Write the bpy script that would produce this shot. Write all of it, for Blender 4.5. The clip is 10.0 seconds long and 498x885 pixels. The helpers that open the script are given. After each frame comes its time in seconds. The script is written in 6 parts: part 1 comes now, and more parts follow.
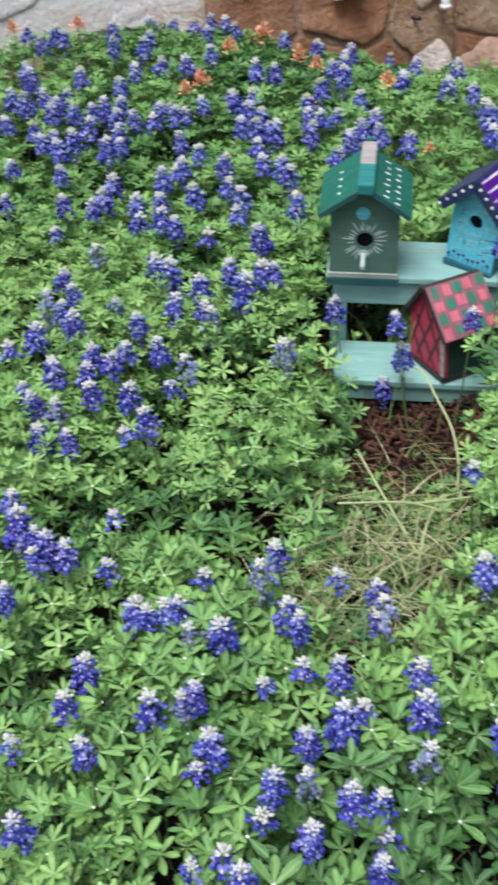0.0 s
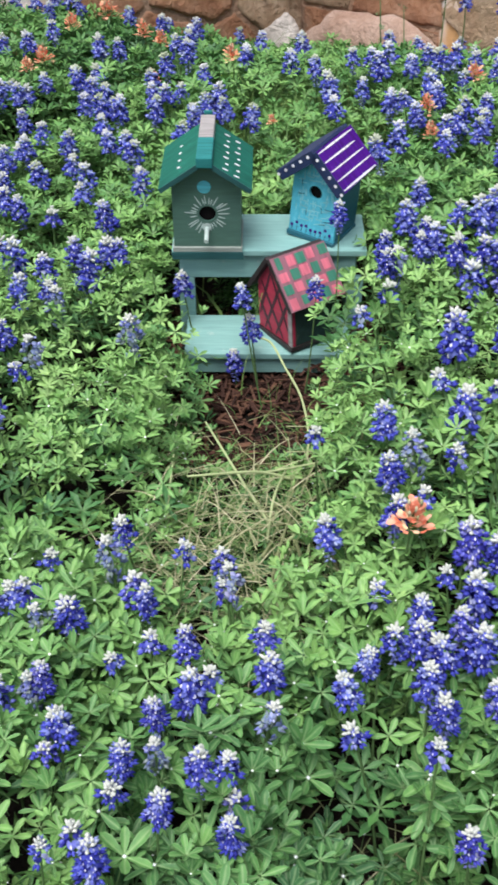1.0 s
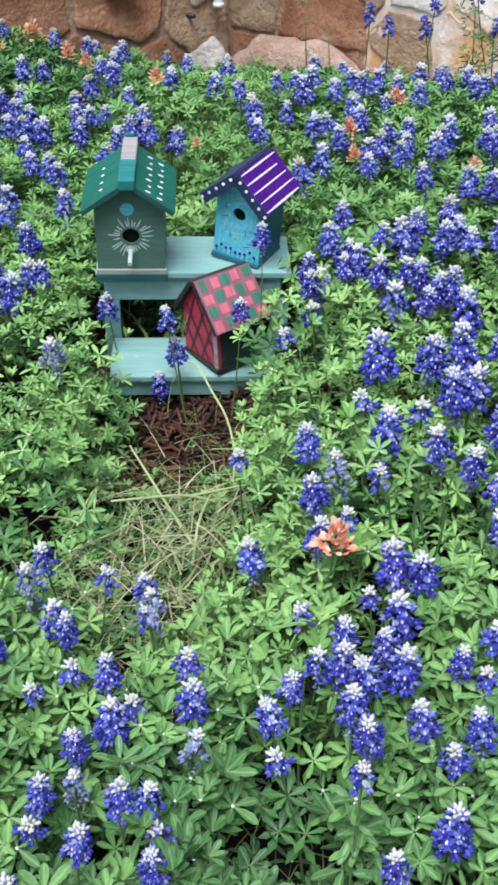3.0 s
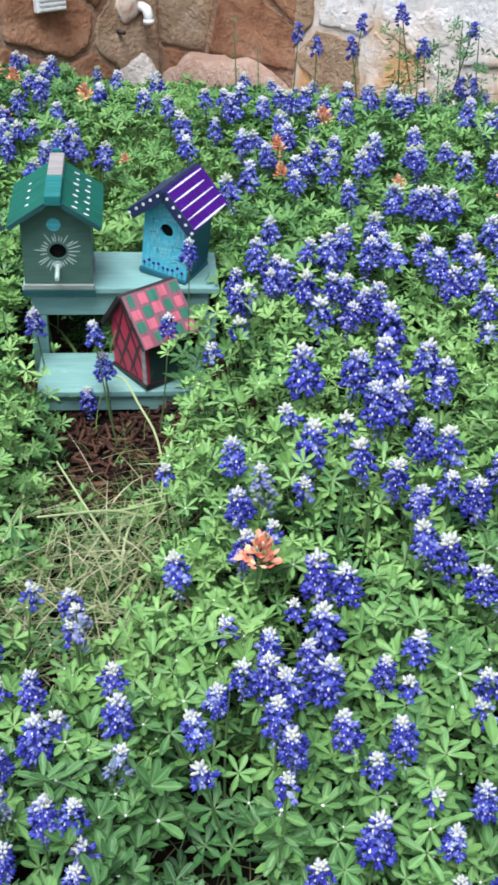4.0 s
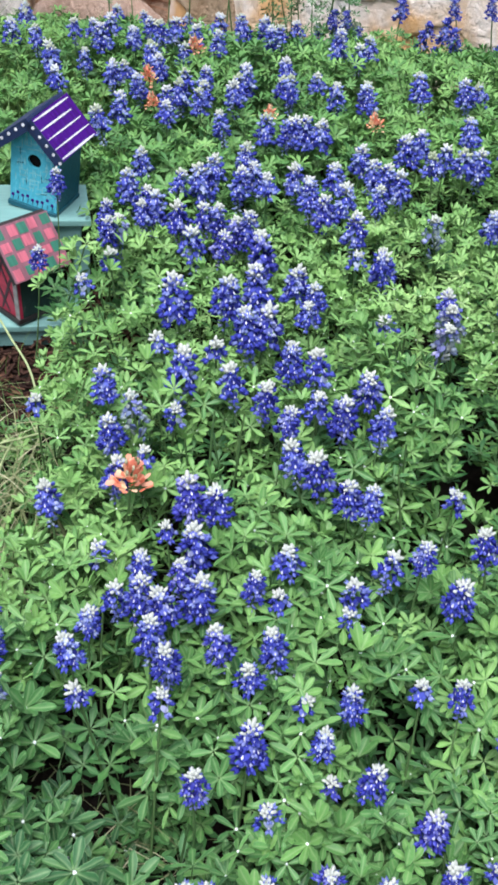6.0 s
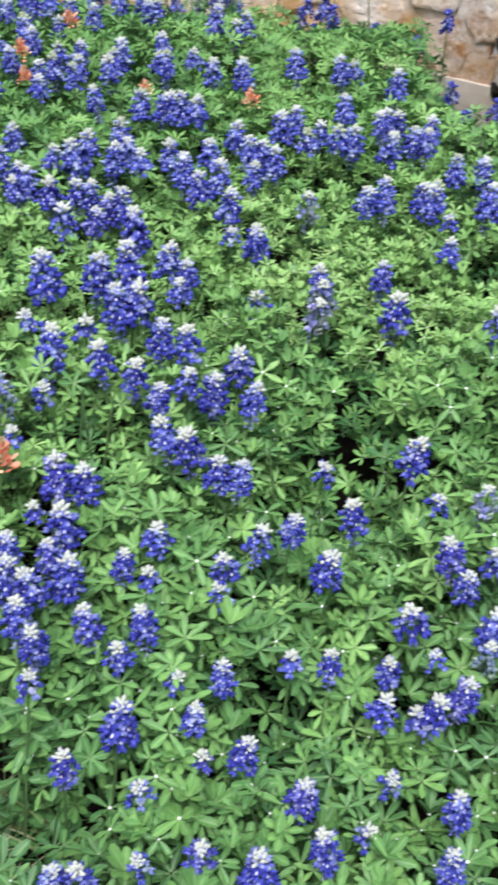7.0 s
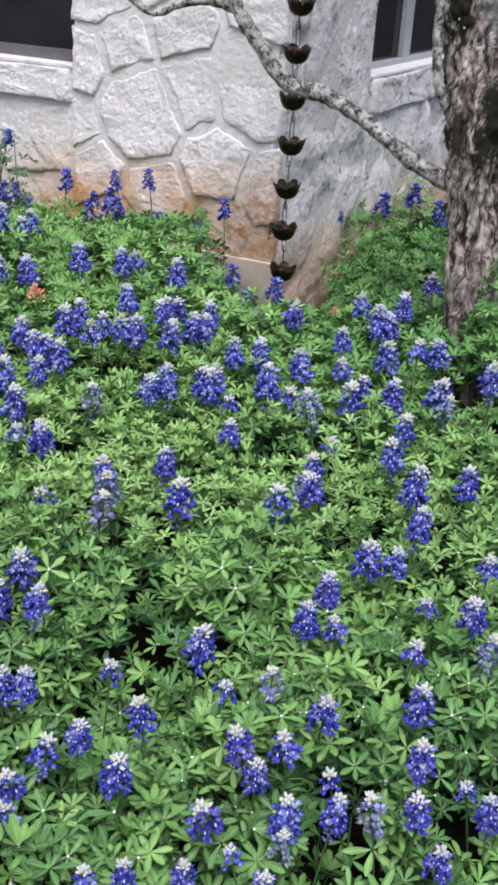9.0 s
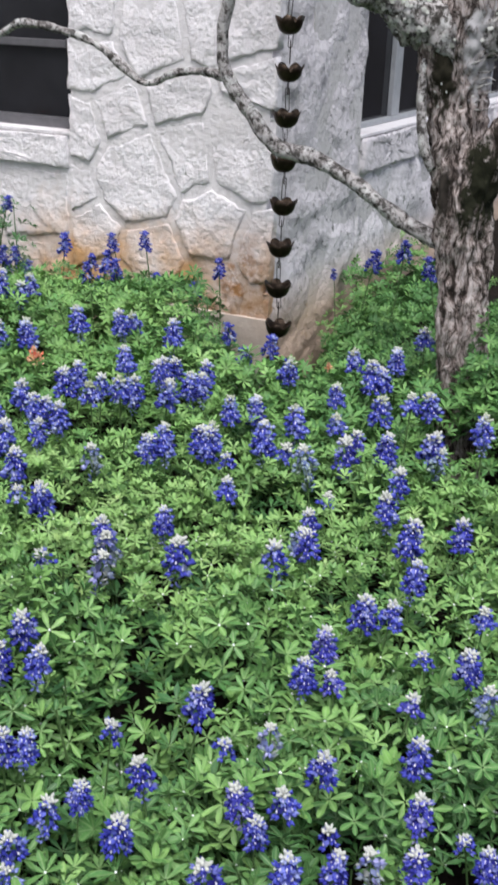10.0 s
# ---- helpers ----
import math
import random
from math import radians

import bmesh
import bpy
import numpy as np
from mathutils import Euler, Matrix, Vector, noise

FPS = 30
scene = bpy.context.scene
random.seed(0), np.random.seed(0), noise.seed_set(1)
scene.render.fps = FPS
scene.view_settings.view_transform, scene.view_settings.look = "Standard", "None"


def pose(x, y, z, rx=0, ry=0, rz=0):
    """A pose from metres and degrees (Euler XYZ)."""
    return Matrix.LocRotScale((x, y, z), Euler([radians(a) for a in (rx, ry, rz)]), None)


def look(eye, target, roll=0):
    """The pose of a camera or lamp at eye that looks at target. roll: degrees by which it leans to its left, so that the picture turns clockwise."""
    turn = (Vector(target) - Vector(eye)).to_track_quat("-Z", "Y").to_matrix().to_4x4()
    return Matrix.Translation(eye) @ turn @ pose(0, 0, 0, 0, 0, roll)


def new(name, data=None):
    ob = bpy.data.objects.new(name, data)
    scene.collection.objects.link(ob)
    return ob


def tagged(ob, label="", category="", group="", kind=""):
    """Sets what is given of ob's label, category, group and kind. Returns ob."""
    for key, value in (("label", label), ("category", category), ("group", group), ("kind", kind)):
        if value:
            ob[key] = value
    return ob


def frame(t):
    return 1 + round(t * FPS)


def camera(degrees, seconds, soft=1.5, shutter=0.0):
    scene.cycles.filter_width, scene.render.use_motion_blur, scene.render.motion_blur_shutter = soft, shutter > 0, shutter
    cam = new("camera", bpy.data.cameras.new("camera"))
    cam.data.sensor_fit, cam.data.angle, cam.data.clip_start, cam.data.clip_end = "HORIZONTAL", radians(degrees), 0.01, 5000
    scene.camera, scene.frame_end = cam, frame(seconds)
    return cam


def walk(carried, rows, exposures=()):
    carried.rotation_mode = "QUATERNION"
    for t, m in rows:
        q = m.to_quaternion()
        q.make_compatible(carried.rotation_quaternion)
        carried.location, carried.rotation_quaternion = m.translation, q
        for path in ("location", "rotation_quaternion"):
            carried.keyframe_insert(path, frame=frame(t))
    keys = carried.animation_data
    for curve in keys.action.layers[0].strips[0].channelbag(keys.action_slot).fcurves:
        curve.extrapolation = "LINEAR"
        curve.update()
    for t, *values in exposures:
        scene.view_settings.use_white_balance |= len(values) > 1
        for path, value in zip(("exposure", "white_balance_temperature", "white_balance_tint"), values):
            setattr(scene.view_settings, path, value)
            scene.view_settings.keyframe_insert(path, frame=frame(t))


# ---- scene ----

cam = camera(26.8, 10.0, soft=3.0, shutter=0.4)
PATH = [
    (0, 0.0000, 0.0000, 1.4500, 58.825, 3.450, 60.607),
    (0.5, 0.0266, 0.0333, 1.4405, 58.018, 2.934, 55.988),
    (1, 0.0496, 0.0579, 1.4383, 57.375, 2.823, 53.755),
    (1.5, 0.0572, 0.0730, 1.4334, 57.136, 2.062, 52.147),
    (2, 0.0561, 0.0767, 1.4354, 57.399, 1.705, 51.487),
    (2.2, 0.0538, 0.0748, 1.4388, 57.591, 1.772, 51.598),
    (3.3, 0.0586, 0.0905, 1.4327, 58.785, 1.527, 49.602),
    (3.5, 0.0638, 0.0917, 1.4371, 58.893, 1.090, 48.797),
    (4, 0.0755, 0.0947, 1.4382, 59.147, 0.279, 47.318),
    (4.5, 0.0944, 0.1009, 1.4384, 59.434, -0.235, 45.643),
    (5, 0.1187, 0.1099, 1.4343, 59.193, -0.603, 43.012),
    (5.2, 0.1271, 0.1124, 1.4314, 58.677, -0.918, 42.240),
    (6.3, 0.1283, 0.1024, 1.3977, 55.655, -1.586, 41.431),
    (6.5, 0.1406, 0.1102, 1.3902, 55.276, -1.878, 40.757),
    (7, 0.1734, 0.1413, 1.4033, 55.565, -3.080, 36.716),
    (7.5, 0.2055, 0.1543, 1.4137, 56.473, -3.676, 33.551),
    (8, 0.2148, 0.1646, 1.4430, 59.318, -3.266, 31.535),
    (8.5, 0.2347, 0.1839, 1.4634, 62.430, -3.319, 28.797),
    (9, 0.2562, 0.2010, 1.4819, 64.372, -3.150, 26.946),
    (9.5, 0.2760, 0.1995, 1.4904, 65.288, -2.633, 26.260),
    (10, 0.2838, 0.1827, 1.5133, 67.108, -1.947, 26.667),
]
walk(cam, [(t, pose(x, y, z, rx, ry, rz)) for t, x, y, z, rx, ry, rz in PATH],
     exposures=[(0, 1.10, 6450, 8), (2.2, 1.20, 6250, 8), (3.5, 1.20, 6070, 7), (5.5, 1.16, 6050, 7), (7.0, 1.17, 6300, 6), (7.5, 1.17, 6380, 8), (8, 1.20, 6360, 10), (8.6, 0.92, 6320, 12), (10, 0.87, 6330, 11)])

# ---- light: a bright overcast day ----
world = bpy.data.worlds.new("overcast_sky")
scene.world = world
world.use_nodes = True
wn, wl = world.node_tree.nodes, world.node_tree.links
sky = wn.new("ShaderNodeTexSky")
sky.sky_type, sky.sun_disc = "NISHITA", False
sky.sun_elevation, sky.sun_rotation = radians(62), radians(200)
sky.air_density, sky.dust_density = 1.0, 4.0
wash = wn.new("ShaderNodeHueSaturation")
wash.inputs["Saturation"].default_value = 0.55
wl.new(sky.outputs[0], wash.inputs["Color"])
wl.new(wash.outputs[0], wn["Background"].inputs[0])
wn["Background"].inputs[1].default_value = 0.112
sun = new("sun", bpy.data.lights.new("sun", "SUN"))
sun.data.energy, sun.data.angle, sun.data.color = 1.85, radians(30), (1.0, 0.98, 0.95)
sun.matrix_world = look((1.85, -1.75, 4.75), (0, 0, 0))


# ---- materials ----
def material(name, rough=0.7, metal=0.0):
    m = bpy.data.materials.new(name)
    m.use_nodes = True
    b = m.node_tree.nodes["Principled BSDF"]
    b.inputs["Roughness"].default_value = rough
    b.inputs["Metallic"].default_value = metal
    b.inputs["Specular IOR Level"].default_value = 0.5 if rough < 0.7 else 0.15
    return m, m.node_tree.nodes, m.node_tree.links, b


def ramp(nodes, links, source, stops):
    r = nodes.new("ShaderNodeValToRGB")
    els = r.color_ramp.elements
    while len(els) < len(stops):
        els.new(0.5)
    for e, (p, c) in zip(els, stops):
        e.position, e.color = p, (*c, 1)
    links.new(source, r.inputs[0])
    return r.outputs[0]


def tex(nodes, links, scale, detail=4.0, rough=0.6, coords=None, stretch=None):
    n = nodes.new("ShaderNodeTexNoise")
    n.inputs["Scale"].default_value, n.inputs["Detail"].default_value, n.inputs["Roughness"].default_value = scale, detail, rough
    c = nodes.new("ShaderNodeTexCoord").outputs["Object"] if coords is None else coords
    if stretch:
        mp = nodes.new("ShaderNodeMapping")
        mp.inputs["Scale"].default_value = stretch
        links.new(c, mp.inputs[0])
        c = mp.outputs[0]
    links.new(c, n.inputs["Vector"])
    return n.outputs["Fac"]


def mixed(nodes, links, fac, a, b, mode="MIX"):
    n = nodes.new("ShaderNodeMix")
    n.data_type, n.blend_type = "RGBA", mode
    for i, v in ((0, fac), (6, a), (7, b)):
        if isinstance(v, (int, float)):
            n.inputs[i].default_value = v
        elif isinstance(v, tuple):
            n.inputs[i].default_value = (*v, 1)
        else:
            links.new(v, n.inputs[i])
    return n.outputs[2]


def bump(nodes, links, b, height, strength=0.5, distance=0.01):
    n = nodes.new("ShaderNodeBump")
    n.inputs["Strength"].default_value, n.inputs["Distance"].default_value = strength, distance
    links.new(height, n.inputs["Height"])
    links.new(n.outputs[0], b.inputs["Normal"])


def world_place(nodes):
    return nodes.new("ShaderNodeNewGeometry").outputs["Position"]


def island(nodes):
    return nodes.new("ShaderNodeNewGeometry").outputs["Random Per Island"]


def object_random(nodes):
    return nodes.new("ShaderNodeObjectInfo").outputs["Random"]


def leafy(name, stops, rough=0.5, shine=0.25, tone=""):
    """Leaves and petals: colour differs from piece to piece (or by the named tone of each leaf), and light shines through."""
    m, n, l, b = material(name, rough)
    if tone:
        t = n.new("ShaderNodeAttribute")
        t.attribute_name = tone
        fac = t.outputs["Fac"]
    else:
        fac = island(n)
    col = ramp(n, l, fac, stops)
    if "petal" in name:
        col = mixed(n, l, 1.0, col, ramp(n, l, object_random(n), [(0, (0.84, 0.78, 0.9)), (0.35, (1, 1, 1)), (0.6, (1.12, 0.96, 1)), (0.75, (1, 1, 1)), (1, (1.35, 1.35, 1.15))]), "MULTIPLY")
    if tone:
        one = ramp(n, l, island(n), [(0, (0.86, 0.88, 0.9)), (1, (1.12, 1.1, 1.08))])
        col = mixed(n, l, 1.0, col, one, "MULTIPLY")
        blotch = ramp(n, l, tex(n, l, 90, 3, coords=world_place(n)), [(0.35, (0.85, 0.88, 0.9)), (0.65, (1.12, 1.1, 1.05))])
        col = mixed(n, l, 1.0, col, blotch, "MULTIPLY")
        vein = n.new("ShaderNodeAttribute")
        vein.attribute_name = "rib"
        thin = n.new("ShaderNodeMath")
        thin.operation = "POWER"
        thin.inputs[1].default_value = 5.0
        l.new(vein.outputs["Fac"], thin.inputs[0])
        soft = n.new("ShaderNodeMath")
        soft.operation = "MULTIPLY"
        soft.inputs[1].default_value = 0.35
        l.new(thin.outputs[0], soft.inputs[0])
        col = mixed(n, l, soft.outputs[0], col, (0.36, 0.45, 0.24))
        rim = n.new("ShaderNodeMapRange")  # the pale hairy margin of each leaflet
        for i, v in ((1, 0.16), (2, 0.0), (3, 0.0), (4, 0.30)):
            rim.inputs[i].default_value = v
        l.new(vein.outputs["Fac"], rim.inputs[0])
        col = mixed(n, l, rim.outputs[0], col, (0.38, 0.50, 0.28))
    l.new(col, b.inputs["Base Color"])
    b.inputs["Specular IOR Level"].default_value = 0.28 if rough < 0.7 else 0.15
    t = n.new("ShaderNodeBsdfTranslucent")
    l.new(col, t.inputs[0])
    mx = n.new("ShaderNodeMixShader")
    mx.inputs[0].default_value = shine
    l.new(b.outputs[0], mx.inputs[1])
    l.new(t.outputs[0], mx.inputs[2])
    l.new(mx.outputs[0], n["Material Output"].inputs[0])
    return m


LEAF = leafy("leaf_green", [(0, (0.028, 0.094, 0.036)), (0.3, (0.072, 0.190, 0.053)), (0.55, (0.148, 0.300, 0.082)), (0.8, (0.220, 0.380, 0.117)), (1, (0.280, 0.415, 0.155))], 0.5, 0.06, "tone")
LEAF_BLUE = leafy("leaf_bluish", [(0, (0.05, 0.14, 0.05)), (1, (0.12, 0.24, 0.10))], 0.4, 0.25)
STEM = leafy("stem_green", [(0, (0.04, 0.09, 0.028)), (1, (0.10, 0.17, 0.060))], 0.6, 0.1)
PETAL = leafy("petal_blue", [(0, (0.018, 0.018, 0.15)), (0.35, (0.046, 0.054, 0.38)), (0.75, (0.095, 0.115, 0.54)), (1, (0.20, 0.235, 0.64))], 0.7, 0.25)
PETAL_PALE = leafy("petal_pale", [(0, (0.11, 0.13, 0.46)), (0.6, (0.21, 0.25, 0.57)), (1, (0.42, 0.46, 0.66))], 0.75, 0.25)
FADED = leafy("faded_petal", [(0, (0.09, 0.12, 0.32)), (0.4, (0.19, 0.25, 0.38)), (0.7, (0.24, 0.31, 0.29)), (1, (0.36, 0.42, 0.40))], 0.8, 0.2)
BUD = leafy("bud_white", [(0, (0.34, 0.39, 0.26)), (0.35, (0.47, 0.49, 0.42)), (1, (0.57, 0.57, 0.60))], 0.8, 0.15)
SPOT = leafy("banner_spot", [(0, (0.40, 0.40, 0.62)), (1, (0.62, 0.62, 0.70))], 0.7, 0.1)
BRACT = leafy("bract_orange", [(0, (0.74, 0.18, 0.10)), (0.4, (0.84, 0.33, 0.22)), (0.75, (0.86, 0.48, 0.34)), (1, (0.82, 0.74, 0.42))], 0.5, 0.25)
STRAW = leafy("straw", [(0, (0.10, 0.13, 0.05)), (0.5, (0.24, 0.25, 0.13)), (1, (0.48, 0.44, 0.30))], 0.7, 0.1)
PALE_STEM = leafy("pale_stem", [(0, (0.30, 0.36, 0.17)), (1, (0.40, 0.45, 0.24))], 0.6, 0.1)
GRASS = leafy("grass_blade", [(0, (0.07, 0.16, 0.04)), (1, (0.20, 0.30, 0.09))], 0.5, 0.25)


XC, YS, XW = -1.215, 3.38, -4.13  # corner of the house, face of the south wall, face of the west wing


def stone_material(name, stops, stain=None, relief=0.028, vary=0.84, pit=0.52):
    """Rough limestone: blotches, grain, and a shift from stone to stone."""
    m, n, l, b = material(name, 0.9)
    p = world_place(n)
    col = ramp(n, l, tex(n, l, 5, 6, 0.65, p), stops)
    col = mixed(n, l, 0.35, col, ramp(n, l, tex(n, l, 38, 5, 0.7, p), [(0.3, (pit, pit - 0.02, pit - 0.04)), (0.55, (1, 1, 1))]), "MULTIPLY")
    shade = ramp(n, l, object_random(n), [(0, (vary, vary - 0.01, vary - 0.02)), (1, (1.05, 1.04, 1.03))])
    col = mixed(n, l, 1.0, col, shade, "MULTIPLY")
    if stain:
        col = stain(n, l, p, col)
    l.new(col, b.inputs["Base Color"])
    mx = n.new("ShaderNodeMath")
    mx.operation = "ADD"
    l.new(tex(n, l, 11, 9, 0.62, p), mx.inputs[0])
    l.new(tex(n, l, 46, 6, 0.65, p), mx.inputs[1])
    bump(n, l, b, mx.outputs[0], 0.9, relief)
    return m


def rust_stain(n, l, p, col):
    """Ochre splash stain on the foot of the wall."""
    sep = n.new("ShaderNodeSeparateXYZ")
    l.new(p, sep.inputs[0])
    h = n.new("ShaderNodeMath")
    h.operation = "MULTIPLY_ADD"
    h.inputs[1].default_value, h.inputs[2].default_value = 0.5, 0.0
    l.new(tex(n, l, 7, 4, 0.6, p), h.inputs[0])
    a = n.new("ShaderNodeMath")
    a.operation = "ADD"
    l.new(sep.outputs[2], a.inputs[0])
    l.new(h.outputs[0], a.inputs[1])
    f = n.new("ShaderNodeMapRange")
    for i, v in ((1, 0.84), (2, 1.10), (3, 0.88), (4, 0.0)):
        f.inputs[i].default_value = v
    l.new(a.outputs[0], f.inputs[0])
    g = n.new("ShaderNodeMath")
    g.operation = "MULTIPLY"
    l.new(f.outputs[0], g.inputs[0])
    l.new(ramp(n, l, tex(n, l, 3.2, 4, 0.6, p), [(0.38, (0.25, 0.25, 0.25)), (0.6, (1.2, 1.2, 1.2))]), g.inputs[1])
    col = mixed(n, l, g.outputs[0], col, (0.56, 0.33, 0.16))
    # where the rain chain splashes the corner
    far = n.new("ShaderNodeVectorMath")
    far.operation = "DISTANCE"
    far.inputs[1].default_value = (XC - 0.10, YS, 0.60)
    l.new(p, far.inputs[0])
    wet = n.new("ShaderNodeMapRange")
    for i, v in ((1, 0.04), (2, 0.26), (3, 0.95), (4, 0.0)):
        wet.inputs[i].default_value = v
    l.new(far.outputs["Value"], wet.inputs[0])
    patch = mixed(n, l, 1.0, ramp(n, l, tex(n, l, 14, 5, 0.7, p), [(0.40, (0, 0, 0)), (0.58, (1, 1, 1))]), wet.outputs[0], "MULTIPLY")
    return mixed(n, l, patch, col, (0.34, 0.165, 0.060))


def moss_stain(n, l, p, col):
    f = ramp(n, l, tex(n, l, 7, 7, 0.75, p), [(0.53, (0, 0, 0)), (0.61, (0.7, 0.7, 0.7))])
    col = mixed(n, l, f, col, (0.29, 0.28, 0.305))
    f = ramp(n, l, tex(n, l, 34, 5, 0.7, p, (1, 0.7, 1)), [(0.56, (0, 0, 0)), (0.63, (1, 1, 1))])
    g = ramp(n, l, tex(n, l, 4.5, 3, 0.6, p, (1, 0.6, 1)), [(0.44, (0, 0, 0)), (0.56, (0.85, 0.85, 0.85))])
    col = mixed(n, l, mixed(n, l, 1.0, f, g, "MULTIPLY"), col, (0.15, 0.15, 0.145))
    # peach splash along the foot
    sep = n.new("ShaderNodeSeparateXYZ")
    l.new(p, sep.inputs[0])
    low = n.new("ShaderNodeMapRange")
    for i, v in ((1, 0.42), (2, 0.62), (3, 0.8), (4, 0.0)):
        low.inputs[i].default_value = v
    l.new(sep.outputs[2], low.inputs[0])
    return mixed(n, l, low.outputs[0], col, (0.52, 0.36, 0.24))


WHITE_STONE = stone_material("white_limestone", [(0.3, (0.65, 0.625, 0.65)), (0.5, (0.735, 0.715, 0.745)), (0.8, (0.79, 0.77, 0.805))], rust_stain, 0.015, 0.96, 0.80)
GREY_STONE = stone_material("weathered_limestone", [(0.3, (0.68, 0.65, 0.685)), (0.6, (0.76, 0.73, 0.77)), (0.8, (0.79, 0.76, 0.80))], moss_stain, 0.012)
PLASTER = stone_material("grey_plaster", [(0.3, (0.54, 0.525, 0.53)), (0.8, (0.66, 0.64, 0.66))], moss_stain, 0.006)
BROWN_STONE = stone_material("brown_sandstone", [(0.3, (0.23, 0.102, 0.060)), (0.5, (0.37, 0.190, 0.115)), (0.75, (0.49, 0.31, 0.22))], relief=0.018)
TAN_STONE = stone_material("tan_sandstone", [(0.3, (0.32, 0.20, 0.125)), (0.55, (0.46, 0.33, 0.23)), (0.8, (0.55, 0.45, 0.37))])
PINK_STONE = stone_material("pale_limestone", [(0.3, (0.36, 0.225, 0.17)), (0.55, (0.49, 0.345, 0.285)), (0.8, (0.57, 0.45, 0.40))])
MORTAR = stone_material("pale_mortar", [(0.3, (0.66, 0.64, 0.66)), (0.8, (0.74, 0.72, 0.745))], rust_stain, 0.008, 0.95, 0.75)
BROWN_MORTAR = stone_material("brown_mortar", [(0.3, (0.34, 0.20, 0.13)), (0.8, (0.52, 0.37, 0.28))])


def painted(name, colour, worn=(0.3, 0.25, 0.2), wear=0.25, rough=0.55, streak=(3, 30, 30), other=None, deep=0.62):
    """Brushed paint on wood."""
    m, n, l, b = material(name, rough)
    g = tex(n, l, 4, 5, 0.6, stretch=streak)
    dark = tuple(c * deep for c in colour)
    col = ramp(n, l, g, [(0.25, dark), (0.55, colour), (0.85, other or tuple(min(1, c * 1.35) for c in colour))])
    f = ramp(n, l, tex(n, l, 26, 6, 0.75), [(0.62, (0, 0, 0)), (0.72, (wear, wear, wear))])
    l.new(mixed(n, l, f, col, worn), b.inputs["Base Color"])
    bump(n, l, b, g, 0.25, 0.002)
    return m


TEAL = painted("teal_paint", (0.200, 0.372, 0.355), (0.44, 0.50, 0.47), 0.55, deep=0.84, other=(0.27, 0.45, 0.43))
GREEN_WALL = painted("grey_green_paint", (0.062, 0.128, 0.104), (0.12, 0.17, 0.15), deep=0.8)
GREEN_ROOF = painted("emerald_paint", (0.010, 0.098, 0.072), (0.03, 0.19, 0.16), 0.5, 0.75)
GREEN_DARK = painted("dark_teal_paint", (0.015, 0.07, 0.075))
PALE_TRIM = painted("pale_grey_paint", (0.27, 0.30, 0.275), (0.14, 0.16, 0.15), 0.6)
AQUA = painted("aqua_paint", (0.10, 0.45, 0.55))
CAP_TEAL = painted("ridge_teal_paint", (0.022, 0.15, 0.15), (0.14, 0.22, 0.22), 0.5, 0.75)
BLUE_WALL = painted("turquoise_paint", (0.090, 0.47, 0.62), (0.36, 0.64, 0.74), 0.8, streak=(30, 30, 14), other=(0.27, 0.62, 0.72), deep=0.75)
LIGHT_AQUA = painted("light_aqua_paint", (0.24, 0.56, 0.64))
NAVY = painted("navy_paint", (0.010, 0.022, 0.075), (0.03, 0.05, 0.15))
SIDE_TEAL = painted("deep_teal_paint", (0.012, 0.10, 0.145))
PURPLE = painted("purple_paint", (0.055, 0.004, 0.180), (0.13, 0.02, 0.33), 0.6, 0.8, streak=(4, 40, 30), deep=0.5)
RAY_PAINT = painted("thin_white_paint", (0.42, 0.50, 0.48), (0.2, 0.26, 0.24), 0.6)
WHITE_PAINT = painted("white_paint", (0.72, 0.70, 0.74))
RED = painted("red_paint", (0.36, 0.020, 0.055), (0.45, 0.08, 0.1))
LATTICE = painted("dark_red_paint", (0.050, 0.012, 0.022), (0.3, 0.03, 0.06), 0.6)
BLACKISH = painted("black_brown_paint", (0.020, 0.013, 0.014))
DARK_GREEN = painted("bottle_green_paint", (0.010, 0.030, 0.026))
PINK = painted("pink_paint", (0.50, 0.115, 0.165), (0.5, 0.05, 0.1), 0.5)
CHECK_GREEN = painted("checker_green_paint", (0.03, 0.15, 0.10), (0.3, 0.05, 0.08), 0.4)
MAUVE = painted("mauve_paint", (0.22, 0.085, 0.115), (0.1, 0.12, 0.1), 0.5)
BARE_WOOD = painted("weathered_wood", (0.27, 0.25, 0.25), (0.15, 0.13, 0.12), 0.5)

m_, n_, l_, b_ = material("hole_shade_black", 0.95)
b_.inputs["Base Color"].default_value = (0.006, 0.005, 0.005, 1)
HOLE = m_
m_, n_, l_, b_ = material("aged_bronze", 0.45, 0.85)
l_.new(ramp(n_, l_, tex(n_, l_, 40, 5), [(0.3, (0.020, 0.014, 0.010)), (0.7, (0.060, 0.042, 0.030))]), b_.inputs["Base Color"])
BRONZE = m_
m_, n_, l_, b_ = material("window_frame_paint", 0.5)
l_.new(ramp(n_, l_, tex(n_, l_, 20, 4), [(0.3, (0.27, 0.28, 0.30)), (0.7, (0.36, 0.37, 0.39))]), b_.inputs["Base Color"])
FRAME = m_
m_, n_, l_, b_ = material("dark_frame_paint", 0.5)
l_.new(ramp(n_, l_, tex(n_, l_, 20, 4), [(0.3, (0.075, 0.075, 0.082)), (0.7, (0.12, 0.115, 0.125))]), b_.inputs["Base Color"])
DARK_FRAME = m_
m_, n_, l_, b_ = material("dark_window_glass", 0.06)
